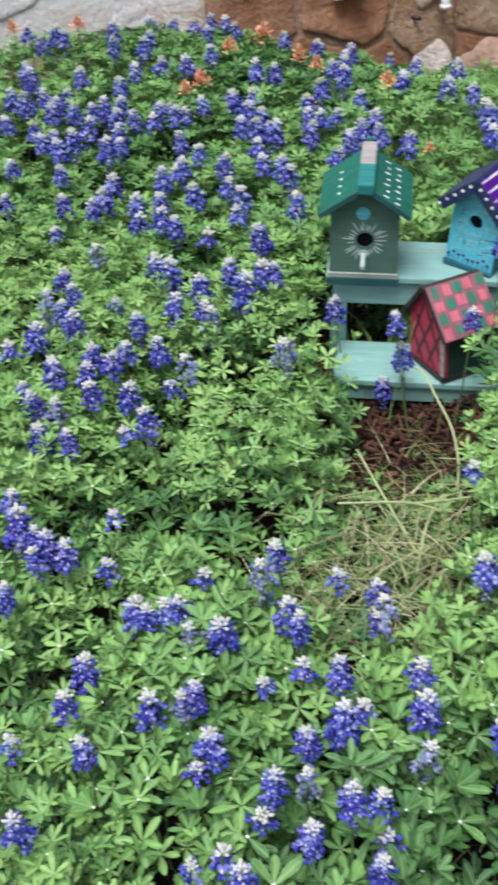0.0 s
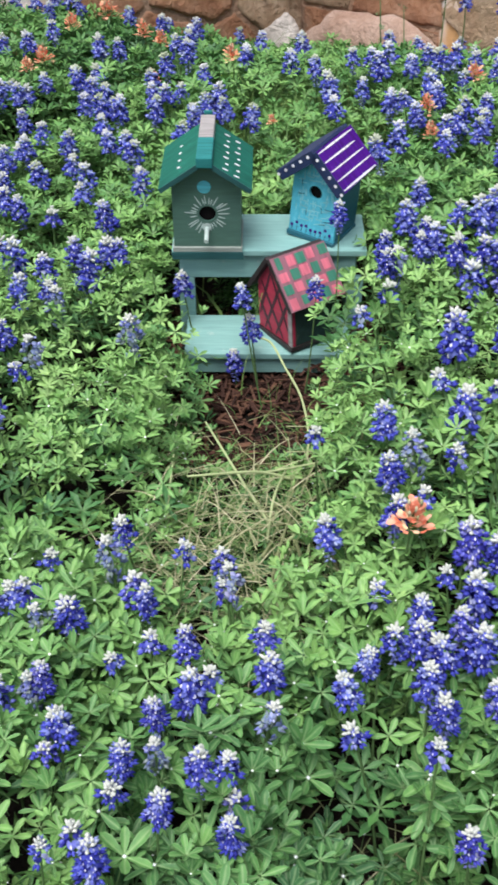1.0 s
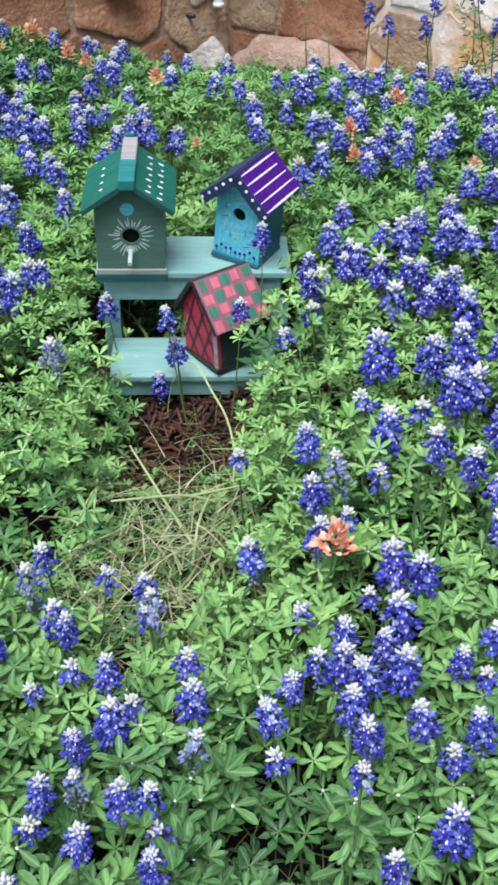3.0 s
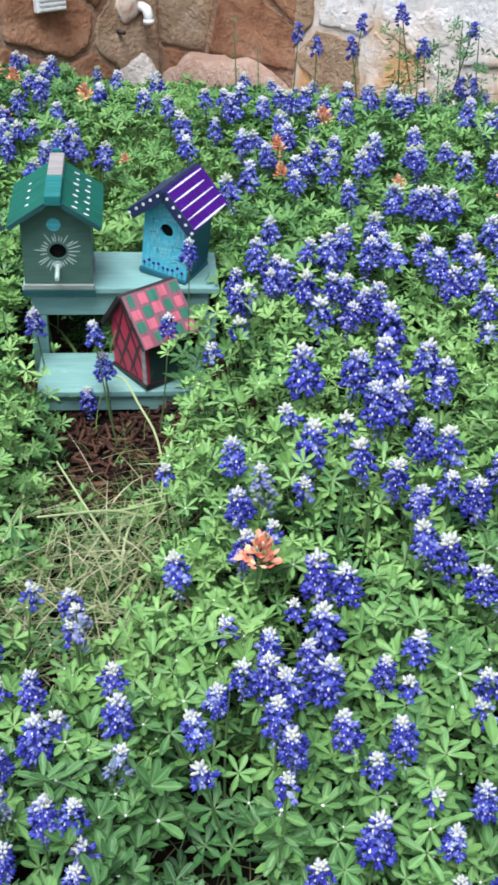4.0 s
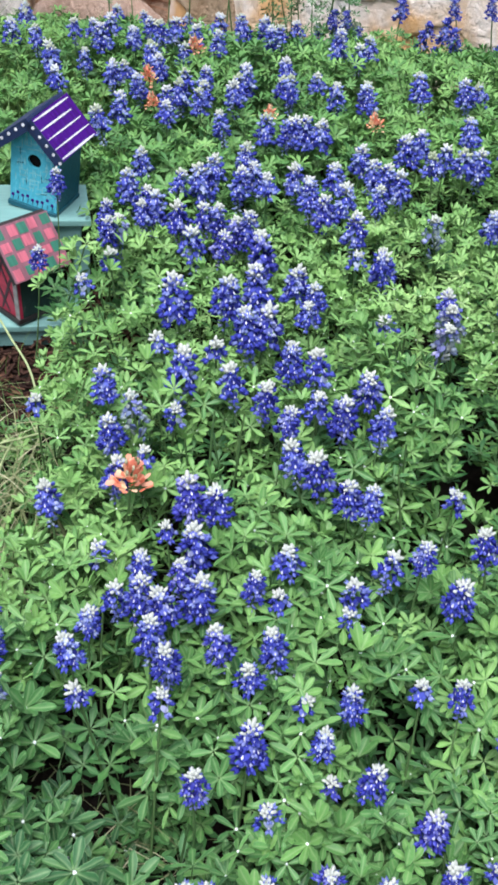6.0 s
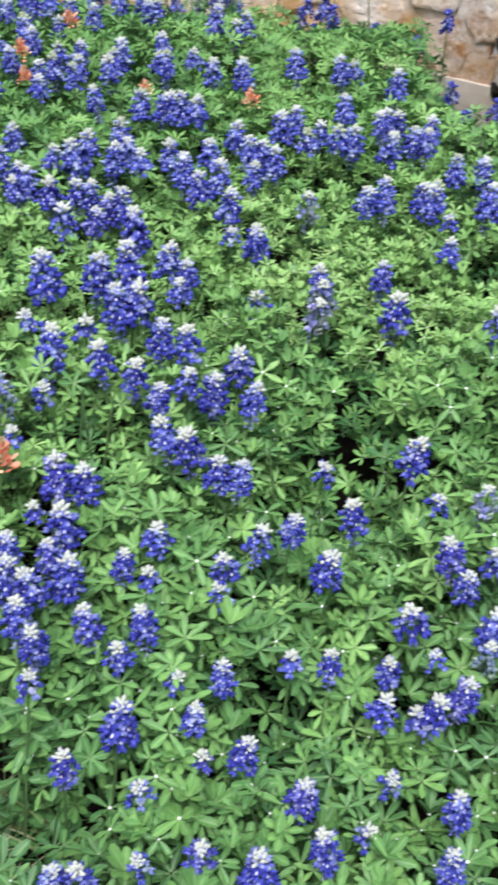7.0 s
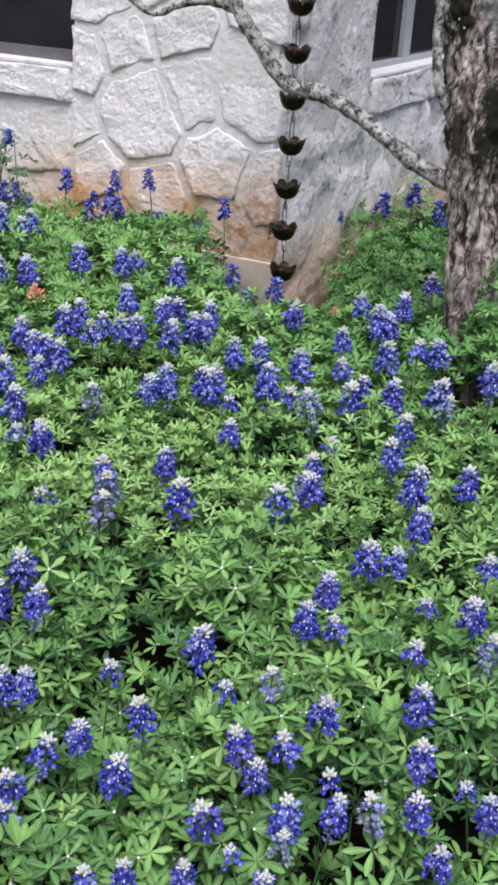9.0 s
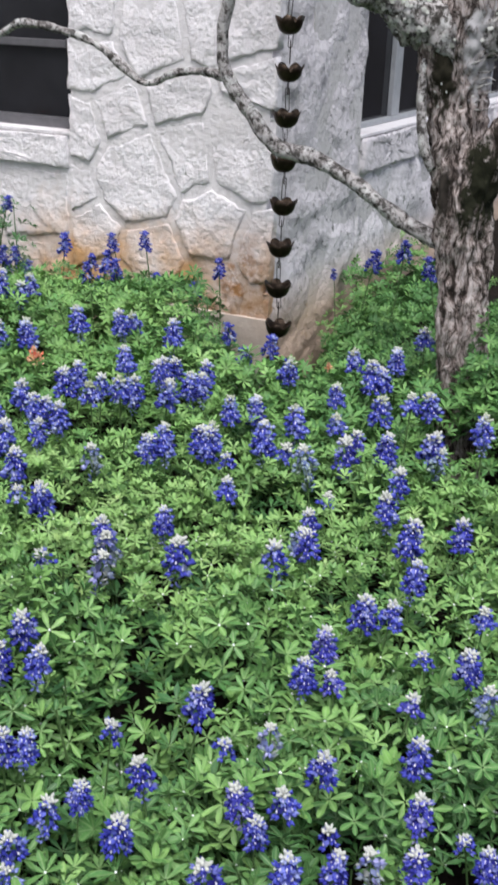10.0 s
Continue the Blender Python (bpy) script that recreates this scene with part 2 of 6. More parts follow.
l_.new(ramp(n_, l_, tex(n_, l_, 3, 3), [(0.3, (0.012, 0.012, 0.014)), (0.7, (0.022, 0.022, 0.026))]), b_.inputs["Base Color"])
b_.inputs["Specular IOR Level"].default_value = 0.2
GLASS = m_
m_, n_, l_, b_ = material("white_plastic", 0.4)
l_.new(ramp(n_, l_, tex(n_, l_, 25, 4), [(0.3, (0.66, 0.67, 0.68)), (0.7, (0.82, 0.82, 0.82))]), b_.inputs["Base Color"])
PLASTIC = m_


def bark_material(name, stops, along, lichen_at, black_at, relief, patches=()):
    """Wavy fibrous strips of bark with dark furrows, pale lichen flakes and black mould. patches: middle (x, z), reach (x, z), colour."""
    m, n, l, b = material(name, 0.95)
    p = world_place(n)
    sway = n.new("ShaderNodeTexNoise")
    sway.inputs["Scale"].default_value = 13.0
    l.new(p, sway.inputs["Vector"])
    shift = n.new("ShaderNodeVectorMath")
    shift.operation = "MULTIPLY_ADD"
    shift.inputs[1].default_value = (0.07, 0.07, 0.0)
    l.new(sway.outputs["Color"], shift.inputs[0])
    l.new(p, shift.inputs[2])
    bent = shift.outputs[0]
    strips = tex(n, l, 62, 5, 0.62, bent, (1, 1, along))
    fine = tex(n, l, 230, 4, 0.75, bent, (1, 1, 0.5 * along + 0.2))
    h = n.new("ShaderNodeMath")
    h.operation = "MULTIPLY_ADD"
    h.inputs[1].default_value = 0.5
    l.new(fine, h.inputs[0])
    l.new(strips, h.inputs[2])
    col = ramp(n, l, h.outputs[0], stops)
    f = ramp(n, l, tex(n, l, 24, 6, 0.72, p), [(lichen_at, (0, 0, 0)), (lichen_at + 0.04, (0.85, 0.85, 0.85))])
    col = mixed(n, l, f, col, (0.50, 0.50, 0.49))
    ragged = tex(n, l, 30, 6, 0.75, bent, (1, 1, 0.5))
    sep = n.new("ShaderNodeSeparateXYZ")
    l.new(p, sep.inputs[0])
    for (px, pz), (wx, wz), stain in patches:
        flat = n.new("ShaderNodeCombineXYZ")
        l.new(sep.outputs[0], flat.inputs[0])
        l.new(sep.outputs[2], flat.inputs[2])
        off = n.new("ShaderNodeVectorMath")
        off.operation = "MULTIPLY_ADD"
        off.inputs[1].default_value = (1 / wx, 0, 1 / wz)
        off.inputs[2].default_value = (-px / wx, 0, -pz / wz)
        l.new(flat.outputs[0], off.inputs[0])
        span = n.new("ShaderNodeVectorMath")
        span.operation = "LENGTH"
        l.new(off.outputs[0], span.inputs[0])
        near = n.new("ShaderNodeMath")
        near.operation = "MULTIPLY_ADD"
        near.inputs[1].default_value = 3.4
        l.new(ragged, near.inputs[0])
        l.new(span.outputs["Value"], near.inputs[2])
        inside = n.new("ShaderNodeMapRange")
        for i, v in ((1, 2.35), (2, 2.75), (3, 1.0), (4, 0.0)):
            inside.inputs[i].default_value = v
        l.new(near.outputs[0], inside.inputs[0])
        col = mixed(n, l, inside.outputs[0], col, stain)
    f = ramp(n, l, tex(n, l, 42, 5, 0.7, p), [(black_at, (0, 0, 0)), (black_at + 0.05, (0.85, 0.85, 0.85))])
    col = mixed(n, l, f, col, (0.030, 0.026, 0.022))
    l.new(col, b.inputs["Base Color"])
    bump(n, l, b, h.outputs[0], 1.0, relief)
    return m


BARK = bark_material("bark", [(0.65, (0.030, 0.023, 0.020)), (0.73, (0.17, 0.137, 0.125)), (0.80, (0.36, 0.31, 0.295)), (0.92, (0.54, 0.49, 0.475))], 0.10, 0.68, 0.64, 0.010,
                     [((-0.40, 1.42), (0.05, 0.10), (0.46, 0.45, 0.46)), ((-0.372, 1.11), (0.048, 0.14), (0.017, 0.018, 0.010)), ((-0.485, 1.37), (0.035, 0.10), (0.022, 0.020, 0.013)), ((-0.46, 1.09), (0.025, 0.07), (0.05, 0.042, 0.036))])
BRANCH_BARK = bark_material("branch_bark", [(0.60, (0.030, 0.026, 0.024)), (0.70, (0.20, 0.185, 0.18)), (0.83, (0.42, 0.40, 0.395))], 0.8, 0.54, 0.525, 0.006)
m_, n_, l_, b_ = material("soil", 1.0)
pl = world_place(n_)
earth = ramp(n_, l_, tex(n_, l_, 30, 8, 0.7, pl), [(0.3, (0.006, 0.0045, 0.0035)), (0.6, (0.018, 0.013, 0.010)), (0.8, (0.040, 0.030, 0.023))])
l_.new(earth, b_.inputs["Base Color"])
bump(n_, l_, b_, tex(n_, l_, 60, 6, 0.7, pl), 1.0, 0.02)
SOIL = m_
MULCH = leafy("mulch_wood", [(0, (0.014, 0.007, 0.006)), (0.6, (0.060, 0.029, 0.022)), (1, (0.14, 0.070, 0.045))], 0.9, 0.0)
m_, n_, l_, b_ = material("dew", 0.02)
b_.inputs["Base Color"].default_value = (0.95, 0.97, 1, 1)
b_.inputs["Specular IOR Level"].default_value = 1.0
DEW = m_
m_, n_, l_, b_ = material("roof_boards", 0.8)
l_.new(ramp(n_, l_, tex(n_, l_, 6, 5), [(0.3, (0.35, 0.33, 0.31)), (0.7, (0.5, 0.48, 0.46))]), b_.inputs["Base Color"])
ROOF = m_


# ---- building helpers ----
def clamp(v):
    return min(1.0, max(0.0, v))


def rise(x, y):
    """Height of the flower tops over the plan: the bed climbs towards the house, swells in its middle and dips along its front and along the walls."""
    x, y = min(max(x, -4.3), 2.2), min(max(y, -1.6), 3.6)
    s = -0.5 * x + 0.8 * y
    bank = 0.15 * clamp((-3.0 - x) / 0.8) * clamp((2.7 - y) / 0.7)
    front = 0.15 * clamp((1.15 - s) / 0.3) * clamp((x + 0.75) / 0.35)
    swell = 0.07 * math.exp(-((x + 0.95) / 0.35) ** 2 - ((y - 1.3) / 0.3) ** 2)
    return 0.267 - 0.0613 * x + 0.1314 * y - 0.35 * max(0.0, s - 3.05) + bank - front + swell


def hollow(x, y):
    """How far the bare patch before the bench is felt: 1 in its middle, 0 outside."""
    a, b = (x + 1.44) * 0.8 - (y - 1.12) * 0.6, (x + 1.44) * 0.6 + (y - 1.12) * 0.8
    return max(0.0, 1 - (a / 0.52) ** 2 - ((b + 0.02) / 0.19) ** 2)


def corner_dip(x, y):
    """How far the planting sinks at the foot of the house corner, where the rain chain ends."""
    return 0.40 * math.exp(-((x + 1.0 + 0.45 * (y - 3.0)) / 0.20) ** 4) * clamp((y - 2.64) / 0.26) + 0.09 * math.exp(-((x + 0.68) / 0.2) ** 4) * clamp((y - 2.9) / 0.2)


def ground_z(x, y):
    return rise(x, y) - 0.33 - 0.5 * corner_dip(x, y)


def mesh_of(name, bm, mats, smooth=True):
    me = bpy.data.meshes.new(name)
    bmesh.ops.recalc_face_normals(bm, faces=bm.faces)
    bm.to_mesh(me)
    bm.free()
    for m in mats if isinstance(mats, (list, tuple)) else [mats]:
        me.materials.append(m)
    if smooth:
        me.polygons.foreach_set("use_smooth", [True] * len(me.polygons))
    return me


def part(name, bm, mats, parent=None, label="", at=None, smooth=False):
    ob = new(name, mesh_of(name, bm, mats, smooth))
    if parent is not None:
        ob.parent = parent
    if at is not None:
        ob.matrix_basis = at
    return tagged(ob, label)


def thing(name, m, label, category, group="", kind=""):
    ob = new(name)
    ob.empty_display_size = 0.02
    ob.matrix_basis = m
    return tagged(ob, label, category, group, kind)


def box(x0, x1, y0, y1, z0, z1, bevel=0.0, bm=None):
    bm = bm or bmesh.new()
    vs = [bm.verts.new((x, y, z)) for z in (z0, z1) for y in (y0, y1) for x in (x0, x1)]
    fs = [bm.faces.new([vs[i] for i in f]) for f in ((0, 2, 3, 1), (4, 5, 7, 6), (0, 1, 5, 4), (2, 6, 7, 3), (0, 4, 6, 2), (1, 3, 7, 5))]
    if bevel:
        bmesh.ops.bevel(bm, geom=list({e for f in fs for e in f.edges}), offset=bevel, segments=2, affect="EDGES", profile=0.6)
    return bm


def tube(points, radii, sides=8, rough=0.0, seed=0, bm=None, close=True, flat=1.0, shag=0.0):
    """A tapered round bar along a line of points."""
    bm = bm or bmesh.new()
    pts = [Vector(p) for p in points]
    rings, side = [], None
    for i, p in enumerate(pts):
        d = (pts[min(i + 1, len(pts) - 1)] - pts[max(i - 1, 0)]).normalized()
        if side is None:
            side = d.orthogonal().normalized()
        side = (side - d * side.dot(d)).normalized()
        up = d.cross(side)
        ring = []
        for k in range(sides):
            a = 2 * math.pi * k / sides
            r = radii[i]
            if rough:
                q = p + (side * math.cos(a) + up * math.sin(a)) * r
                r *= 1 + rough * noise.noise(Vector((q.x * 14 + seed, q.y * 14, q.z * 5))) + 0.5 * rough * noise.noise(q * 40) + 0.45 * rough * noise.noise(Vector((q.x * 75, q.y * 75, q.z * 14)))
            if shag:
                w = noise.noise(Vector((q.x * 30, q.y * 30, q.z * 9))) * 0.6
                r += shag * (1 - 2.6 * abs(noise.noise(Vector((q.x * 62 + w, q.y * 62 + w, q.z * 13 + w))))) + 0.35 * shag * noise.noise(Vector((q.x * 150, q.y * 150, q.z * 45)))
            ring.append(bm.verts.new(p + side * math.cos(a) * r + up * math.sin(a) * r * flat))
        rings.append(ring)
    for a, b in zip(rings, rings[1:]):
        for k in range(sides):
            bm.faces.new((a[k], a[(k + 1) % sides], b[(k + 1) % sides], b[k]))
    if close:
        bm.faces.new(rings[0][::-1])
        bm.faces.new(rings[-1])
    return bm


def curve_points(ctrl, steps):
    """A smooth line through control points (Catmull-Rom); each may carry more numbers, such as a radius."""
    c = [np.array(p, float) for p in ctrl]
    c = [2 * c[0] - c[1]] + c + [2 * c[-1] - c[-2]]
    out = []
    for i in range(1, len(c) - 2):
        for s in range(steps):
            t = s / steps
            p0, p1, p2, p3 = c[i - 1:i + 3]
            out.append(0.5 * (2 * p1 + (p2 - p0) * t + (2 * p0 - 5 * p1 + 4 * p2 - p3) * t * t + (3 * p1 - p0 - 3 * p2 + p3) * t ** 3))
    out.append(c[-2])
    return out


def arrays_mesh(name, verts, tris, mat_index, mats, smooth=True):
    me = bpy.data.meshes.new(name)
    nv, nf = len(verts), len(tris)
    me.vertices.add(nv)
    me.vertices.foreach_set("co", np.ascontiguousarray(verts, np.float32).ravel())
    me.loops.add(3 * nf)
    me.loops.foreach_set("vertex_index", np.ascontiguousarray(tris, np.int32).ravel())
    me.polygons.add(nf)
    me.polygons.foreach_set("loop_start", np.arange(0, 3 * nf, 3, dtype=np.int32))
    me.polygons.foreach_set("material_index", np.ascontiguousarray(mat_index, np.int32))
    me.polygons.foreach_set("use_smooth", np.full(nf, smooth))
    for m in mats:
        me.materials.append(m)
    me.update(calc_edges=True)
    return me


def scatter(template, spots):
    """Copies of a template (verts, tris, material index) at 4x4 matrices, as arrays."""
    v, f, k = template
    ms = np.asarray(spots, float)
    vs = np.einsum("nij,vj->nvi", ms[:, :3, :3], v) + ms[:, None, :3, 3]
    fs = f[None] + (np.arange(len(ms)) * len(v))[:, None, None]
    return vs.reshape(-1, 3), fs.reshape(-1, 3), np.tile(k, len(ms))


def joined(groups):
    vs, fs, ks, base = [], [], [], 0
    for v, f, k in groups:
        vs.append(v), fs.append(f + base), ks.append(k)
        base += len(v)
    return np.concatenate(vs), np.concatenate(fs), np.concatenate(ks)


def turns(yaw, pitch, roll, scale, place):
    """Matrices from arrays of angles (radians), sizes and places."""
    cy, sy, cp, sp, cr, sr = np.cos(yaw), np.sin(yaw), np.cos(pitch), np.sin(pitch), np.cos(roll), np.sin(roll)
    m = np.zeros((len(yaw), 4, 4))
    z, o = np.zeros_like(yaw), np.ones_like(yaw)
    rz = np.stack([np.stack([cy, -sy, z], -1), np.stack([sy, cy, z], -1), np.stack([z, z, o], -1)], 1)
    rx = np.stack([np.stack([o, z, z], -1), np.stack([z, cp, -sp], -1), np.stack([z, sp, cp], -1)], 1)
    r2 = np.stack([np.stack([cr, -sr, z], -1), np.stack([sr, cr, z], -1), np.stack([z, z, o], -1)], 1)
    m[:, :3, :3] = (rz @ rx @ r2) * scale[:, None, None]
    m[:, :3, 3], m[:, 3, 3] = place, 1
    return m


# ---- ground: one sheet out to the horizon ----
def build_ground():
    xs = sorted({*np.round(np.arange(-4.4, 2.3, 0.1), 3), *(-300.0, -80.0, -30.0, -12.0, -7.0, -5.2), *(2.6, 4.0, 8.0, 20.0, 60.0, 300.0)})
    ys = sorted({*np.round(np.arange(-1.7, 3.8, 0.1), 3), *(-300.0, -80.0, -30.0, -10.0, -4.0, -2.4), *(4.6, 8.0, 20.0, 60.0, 300.0)})
    bm = bmesh.new()
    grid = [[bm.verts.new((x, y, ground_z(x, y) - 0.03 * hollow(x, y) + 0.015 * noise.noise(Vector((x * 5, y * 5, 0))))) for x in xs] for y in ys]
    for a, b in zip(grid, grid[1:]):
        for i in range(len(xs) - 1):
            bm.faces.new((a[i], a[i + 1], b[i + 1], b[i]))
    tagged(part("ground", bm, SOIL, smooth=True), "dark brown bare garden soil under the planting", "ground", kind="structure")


build_ground()

# ---- house: two white stone walls that meet at an outer corner, and a brown wall ----
TOP = 2.65


def wall_core(name, boxes, mat, label):
    bm = bmesh.new()
    for b in boxes:
        box(*b, bm=bm)
    return tagged(part(name, bm, mat), label, "wall", kind="structure")


wall_south = wall_core("wall_south", [
    (-2.02, XC - 0.02, YS + 0.006, YS + 0.30, -0.6, TOP), (-3.0, -2.02, YS + 0.006, YS + 0.30, -0.6, 1.055), (-3.0, -2.02, YS + 0.006, YS + 0.30, 2.1, TOP),
    (-3.22, -3.0, YS + 0.006, YS + 0.30, -0.6, TOP)], MORTAR, "rough white limestone wall with pale mortar and ochre foot")
wall_east = wall_core("wall_east", [
    (XC - 0.30, XC - 0.006, YS + 0.30, 4.19, -0.6, TOP), (XC - 0.30, XC - 0.006, 4.19, 7.2, -0.6, 1.04), (XC - 0.30, XC - 0.006, 4.19, 7.2, 2.1, TOP),
    (XC - 0.30, XC - 0.006, 7.2, 9.0, -0.6, TOP)], PLASTER, "weathered white limestone wall with grey moss stains")
wall_brown = wall_core("wall_brown", [(XW - 0.3, -3.221, YS + 0.006, YS + 0.30, -0.6, TOP)], BROWN_MORTAR, "rough brown sandstone wall with smeared brown mortar")
wall_west = wall_core("wall_west", [(XW - 0.3, XW - 0.006, 2.07, YS + 0.005, -0.6, TOP)], BROWN_MORTAR, "brown sandstone wall with smeared mortar")
wall_wing = wall_core("wall_wing", [(XW - 0.3, XW - 0.006, -3.0, 2.07, -0.6, TOP)], MORTAR, "pale limestone wall of the house wing")
tagged(part("wall_north", box(XW - 0.3, XC - 0.3, 8.8, 9.0, -0.6, TOP), MORTAR), "plain pale wall closing the house", "wall", kind="structure")
bm = box(XW - 4.0, XC + 0.12, YS - 0.10, 9.2, TOP, TOP + 0.14)
box(XW - 4.0, XW + 0.12, -3.1, YS - 0.10, TOP, TOP + 0.14, bm=bm)
tagged(part("ceiling", bm, ROOF), "plain eaves and roof slab over the house walls", "roof", kind="structure")


def cut(poly, p, n):
    """The part of a polygon on the side of the line through p to which n points away from."""
    out = []
    for i, a in enumerate(poly):
        b = poly[(i + 1) % len(poly)]
        da, db = (a - p).dot(n), (b - p).dot(n)
        if da <= 0:
            out.append(a)
        if da * db < 0:
            out.append(a + (b - a) * (da / (da - db)))
    return out


def stone_mesh(poly, seed, proud, lumps=1.0):
    """One rough-faced stone: a wobbling outline, a chipped rim and a lumpy face. x along the wall, y out of it, z up."""
    c = sum(poly, Vector((0, 0))) / len(poly)
    pts = []
    for i, a in enumerate(poly):
        b = poly[(i + 1) % len(poly)]
        k = max(1, int((b - a).length / 0.022))
        pts += [a + (b - a) * (j / k) for j in range(k)]
    rim = []
    for q in pts:
        d = q - c
        far = max(0.02, d.length)
        w = 0.010 * noise.noise(Vector((q.x * 11 + seed, q.y * 11, seed))) + 0.010 * noise.noise(Vector((q.x * 42, q.y * 42, seed)))
        rim.append(c + d * max(0.3, (far - 0.010 + w) / far))
        bm = bmesh.new()
    tilt = Vector((noise.noise(Vector((seed, 1.3, 0))), noise.noise(Vector((seed, 7.7, 0))))) * 0.045
    rings = []
    for s, out in ((1.0, -0.03), (0.998, 0.002), (0.978, proud * 0.85), (0.93, proud), (0.82, proud), (0.66, proud), (0.50, proud), (0.34, proud), (0.17, proud)):
        ring = []
        for q in rim:
            r = c + (q - c) * s
            o = out
            if out > 0:
                e = min(1.0, (1 - s) / 0.05)
                o += e * lumps * (0.008 * noise.noise(Vector((r.x * 8, r.y * 8, seed))) + 0.010 * noise.cell_vector(Vector((r.x * 11 + 0.5 * r.y * 11, r.y * 17, seed))).x - 0.005) + e * 0.004 * noise.noise(Vector((r.x * 48, r.y * 48, seed))) + e * lumps * tilt.dot(r - c) - e * lumps * 0.07 * (r.y - c.y)
            ring.append(bm.verts.new((r.x - c.x, -max(o, -0.03) if out > 0 else 0.03, r.y - c.y)))
        rings.append(ring)
    n = len(rim)
    for a, b in zip(rings, rings[1:]):
        for i in range(n):
            bm.faces.new((a[i], a[(i + 1) % n], b[(i + 1) % n], b[i]))
    bm.faces.new(rings[-1])
    return bm, c


def lay_stones(parent, rect, cols, rows, choose, seed, spot, proud=0.012, gap=0.016, lumps=1.0, plan=None):
    """Fills a rectangle of wall (u0, u1, v0, v1) with irregular stones. spot(u, v) is the pose of a stone."""
    rnd = random.Random(seed)
    u0, u1, v0, v1 = rect
    seeds = []
    for j in range(rows):
        for i in range(cols):
            seeds.append(Vector((u0 + (i + 0.5 + 0.5 * (j % 2 - 0.5) + rnd.uniform(-0.34, 0.34)) * (u1 - u0) / cols,
                                 v0 + (j + 0.5 + rnd.uniform(-0.34, 0.34)) * (v1 - v0) / rows)))
    if plan:
        seeds = [Vector(p[:2]) for p in plan]
    for k, s in enumerate(seeds):
        poly = [Vector(q) for q in ((u0, v0), (u1, v0), (u1, v1), (u0, v1))]
        for o in seeds:
            if o is not s and len(poly) > 2:
                n, d = (o - s).normalized(), (o - s).length
                share = 0.5 * d + ((plan[k][2] ** 2 - plan[seeds.index(o)][2] ** 2) / (2 * d) if plan else 0)
                poly = cut(poly, s + n * (share - gap), n)
        if len(poly) < 3:
            continue
        area = abs(sum(a.x * b.y - b.x * a.y for a, b in zip(poly, poly[1:] + poly[:1]))) / 2
        if area < 0.003:
            continue
        mat = choose(s.x, s.y, rnd)
        bm, c = stone_mesh(poly, seed * 31 + k * 3.7, proud * rnd.uniform(0.6, 1.5), lumps)
        ob = part("stone", bm, mat, parent, smooth=True, at=spot(c.x, c.y))
    return seeds


def south_choice(u, v, rnd):
    if u < -3.22:
        return TAN_STONE if rnd.random() < 0.2 else BROWN_STONE
    return TAN_STONE if u < -2.85 and v < 0.7 or u < -3.02 else WHITE_STONE


def south(u, v):
    return pose(u, YS + 0.008, v)


def east(u, v):
    return pose(XC - 0.008, u, v, 0, 0, 90)


def west(u, v):
    return pose(XW - 0.008, u, v, 0, 0, 90)


# stones of the pier beside the corner: middle and size
PIER = [(-1.91, 1.455, 0.07), (-1.91, 1.30, 0.08), (-1.68, 1.41, 0.13), (-1.50, 1.444, 0.08), (-1.32, 1.435, 0.10), (-1.28, 1.284, 0.07), (-1.595, 1.20, 0.075), (-1.82, 1.12, 0.085),
        (-1.96, 1.063, 0.07), (-1.755, 0.925, 0.15), (-1.55, 1.03, 0.095), (-1.33, 1.06, 0.13), (-2.01, 0.84, 0.06), (-1.445, 0.774, 0.10), (-1.245, 0.70, 0.09), (-1.685, 0.64, 0.11),
        (-1.94, 0.71, 0.09), (-1.417, 0.557, 0.10), (-1.215, 0.507, 0.07), (-1.846, 0.493, 0.10), (-1.626, 0.44, 0.10), (-1.40, 0.28, 0.12), (-1.75, 0.25, 0.12), (-1.88, 1.65, 0.12), (-1.58, 1.70, 0.13),
        (-1.34, 1.65, 0.10), (-1.75, 1.98, 0.14), (-1.42, 1.98, 0.14), (-1.62, 2.32, 0.15), (-1.30, 2.32, 0.12), (-1.90, 2.45, 0.12)]
lay_stones(wall_south, (-2.035, XC + 0.012, 0.15, TOP), 1, 1, south_choice, 4, south, 0.007, 0.006, 0.55, PIER)
lay_stones(wall_south, (-3.22, -2.036, 0.15, 0.92), 4, 3, south_choice, 12, south, 0.006, 0.006, 0.6)
lay_stones(wall_south, (-3.22, -2.03, 0.93, 1.045), 2, 1, south_choice, 3, south, 0.028, 0.012, 0.6)
lay_stones(wall_brown, (XW, -3.20, 0.50, TOP), 2, 7, south_choice, 6, south, 0.009, 0.006, 0.55)
lay_stones(wall_brown, (XW, -3.22, 0.05, 0.50), 2, 2, lambda u, v, r: BROWN_STONE, 9, south, 0.012, 0.006, 0.6)


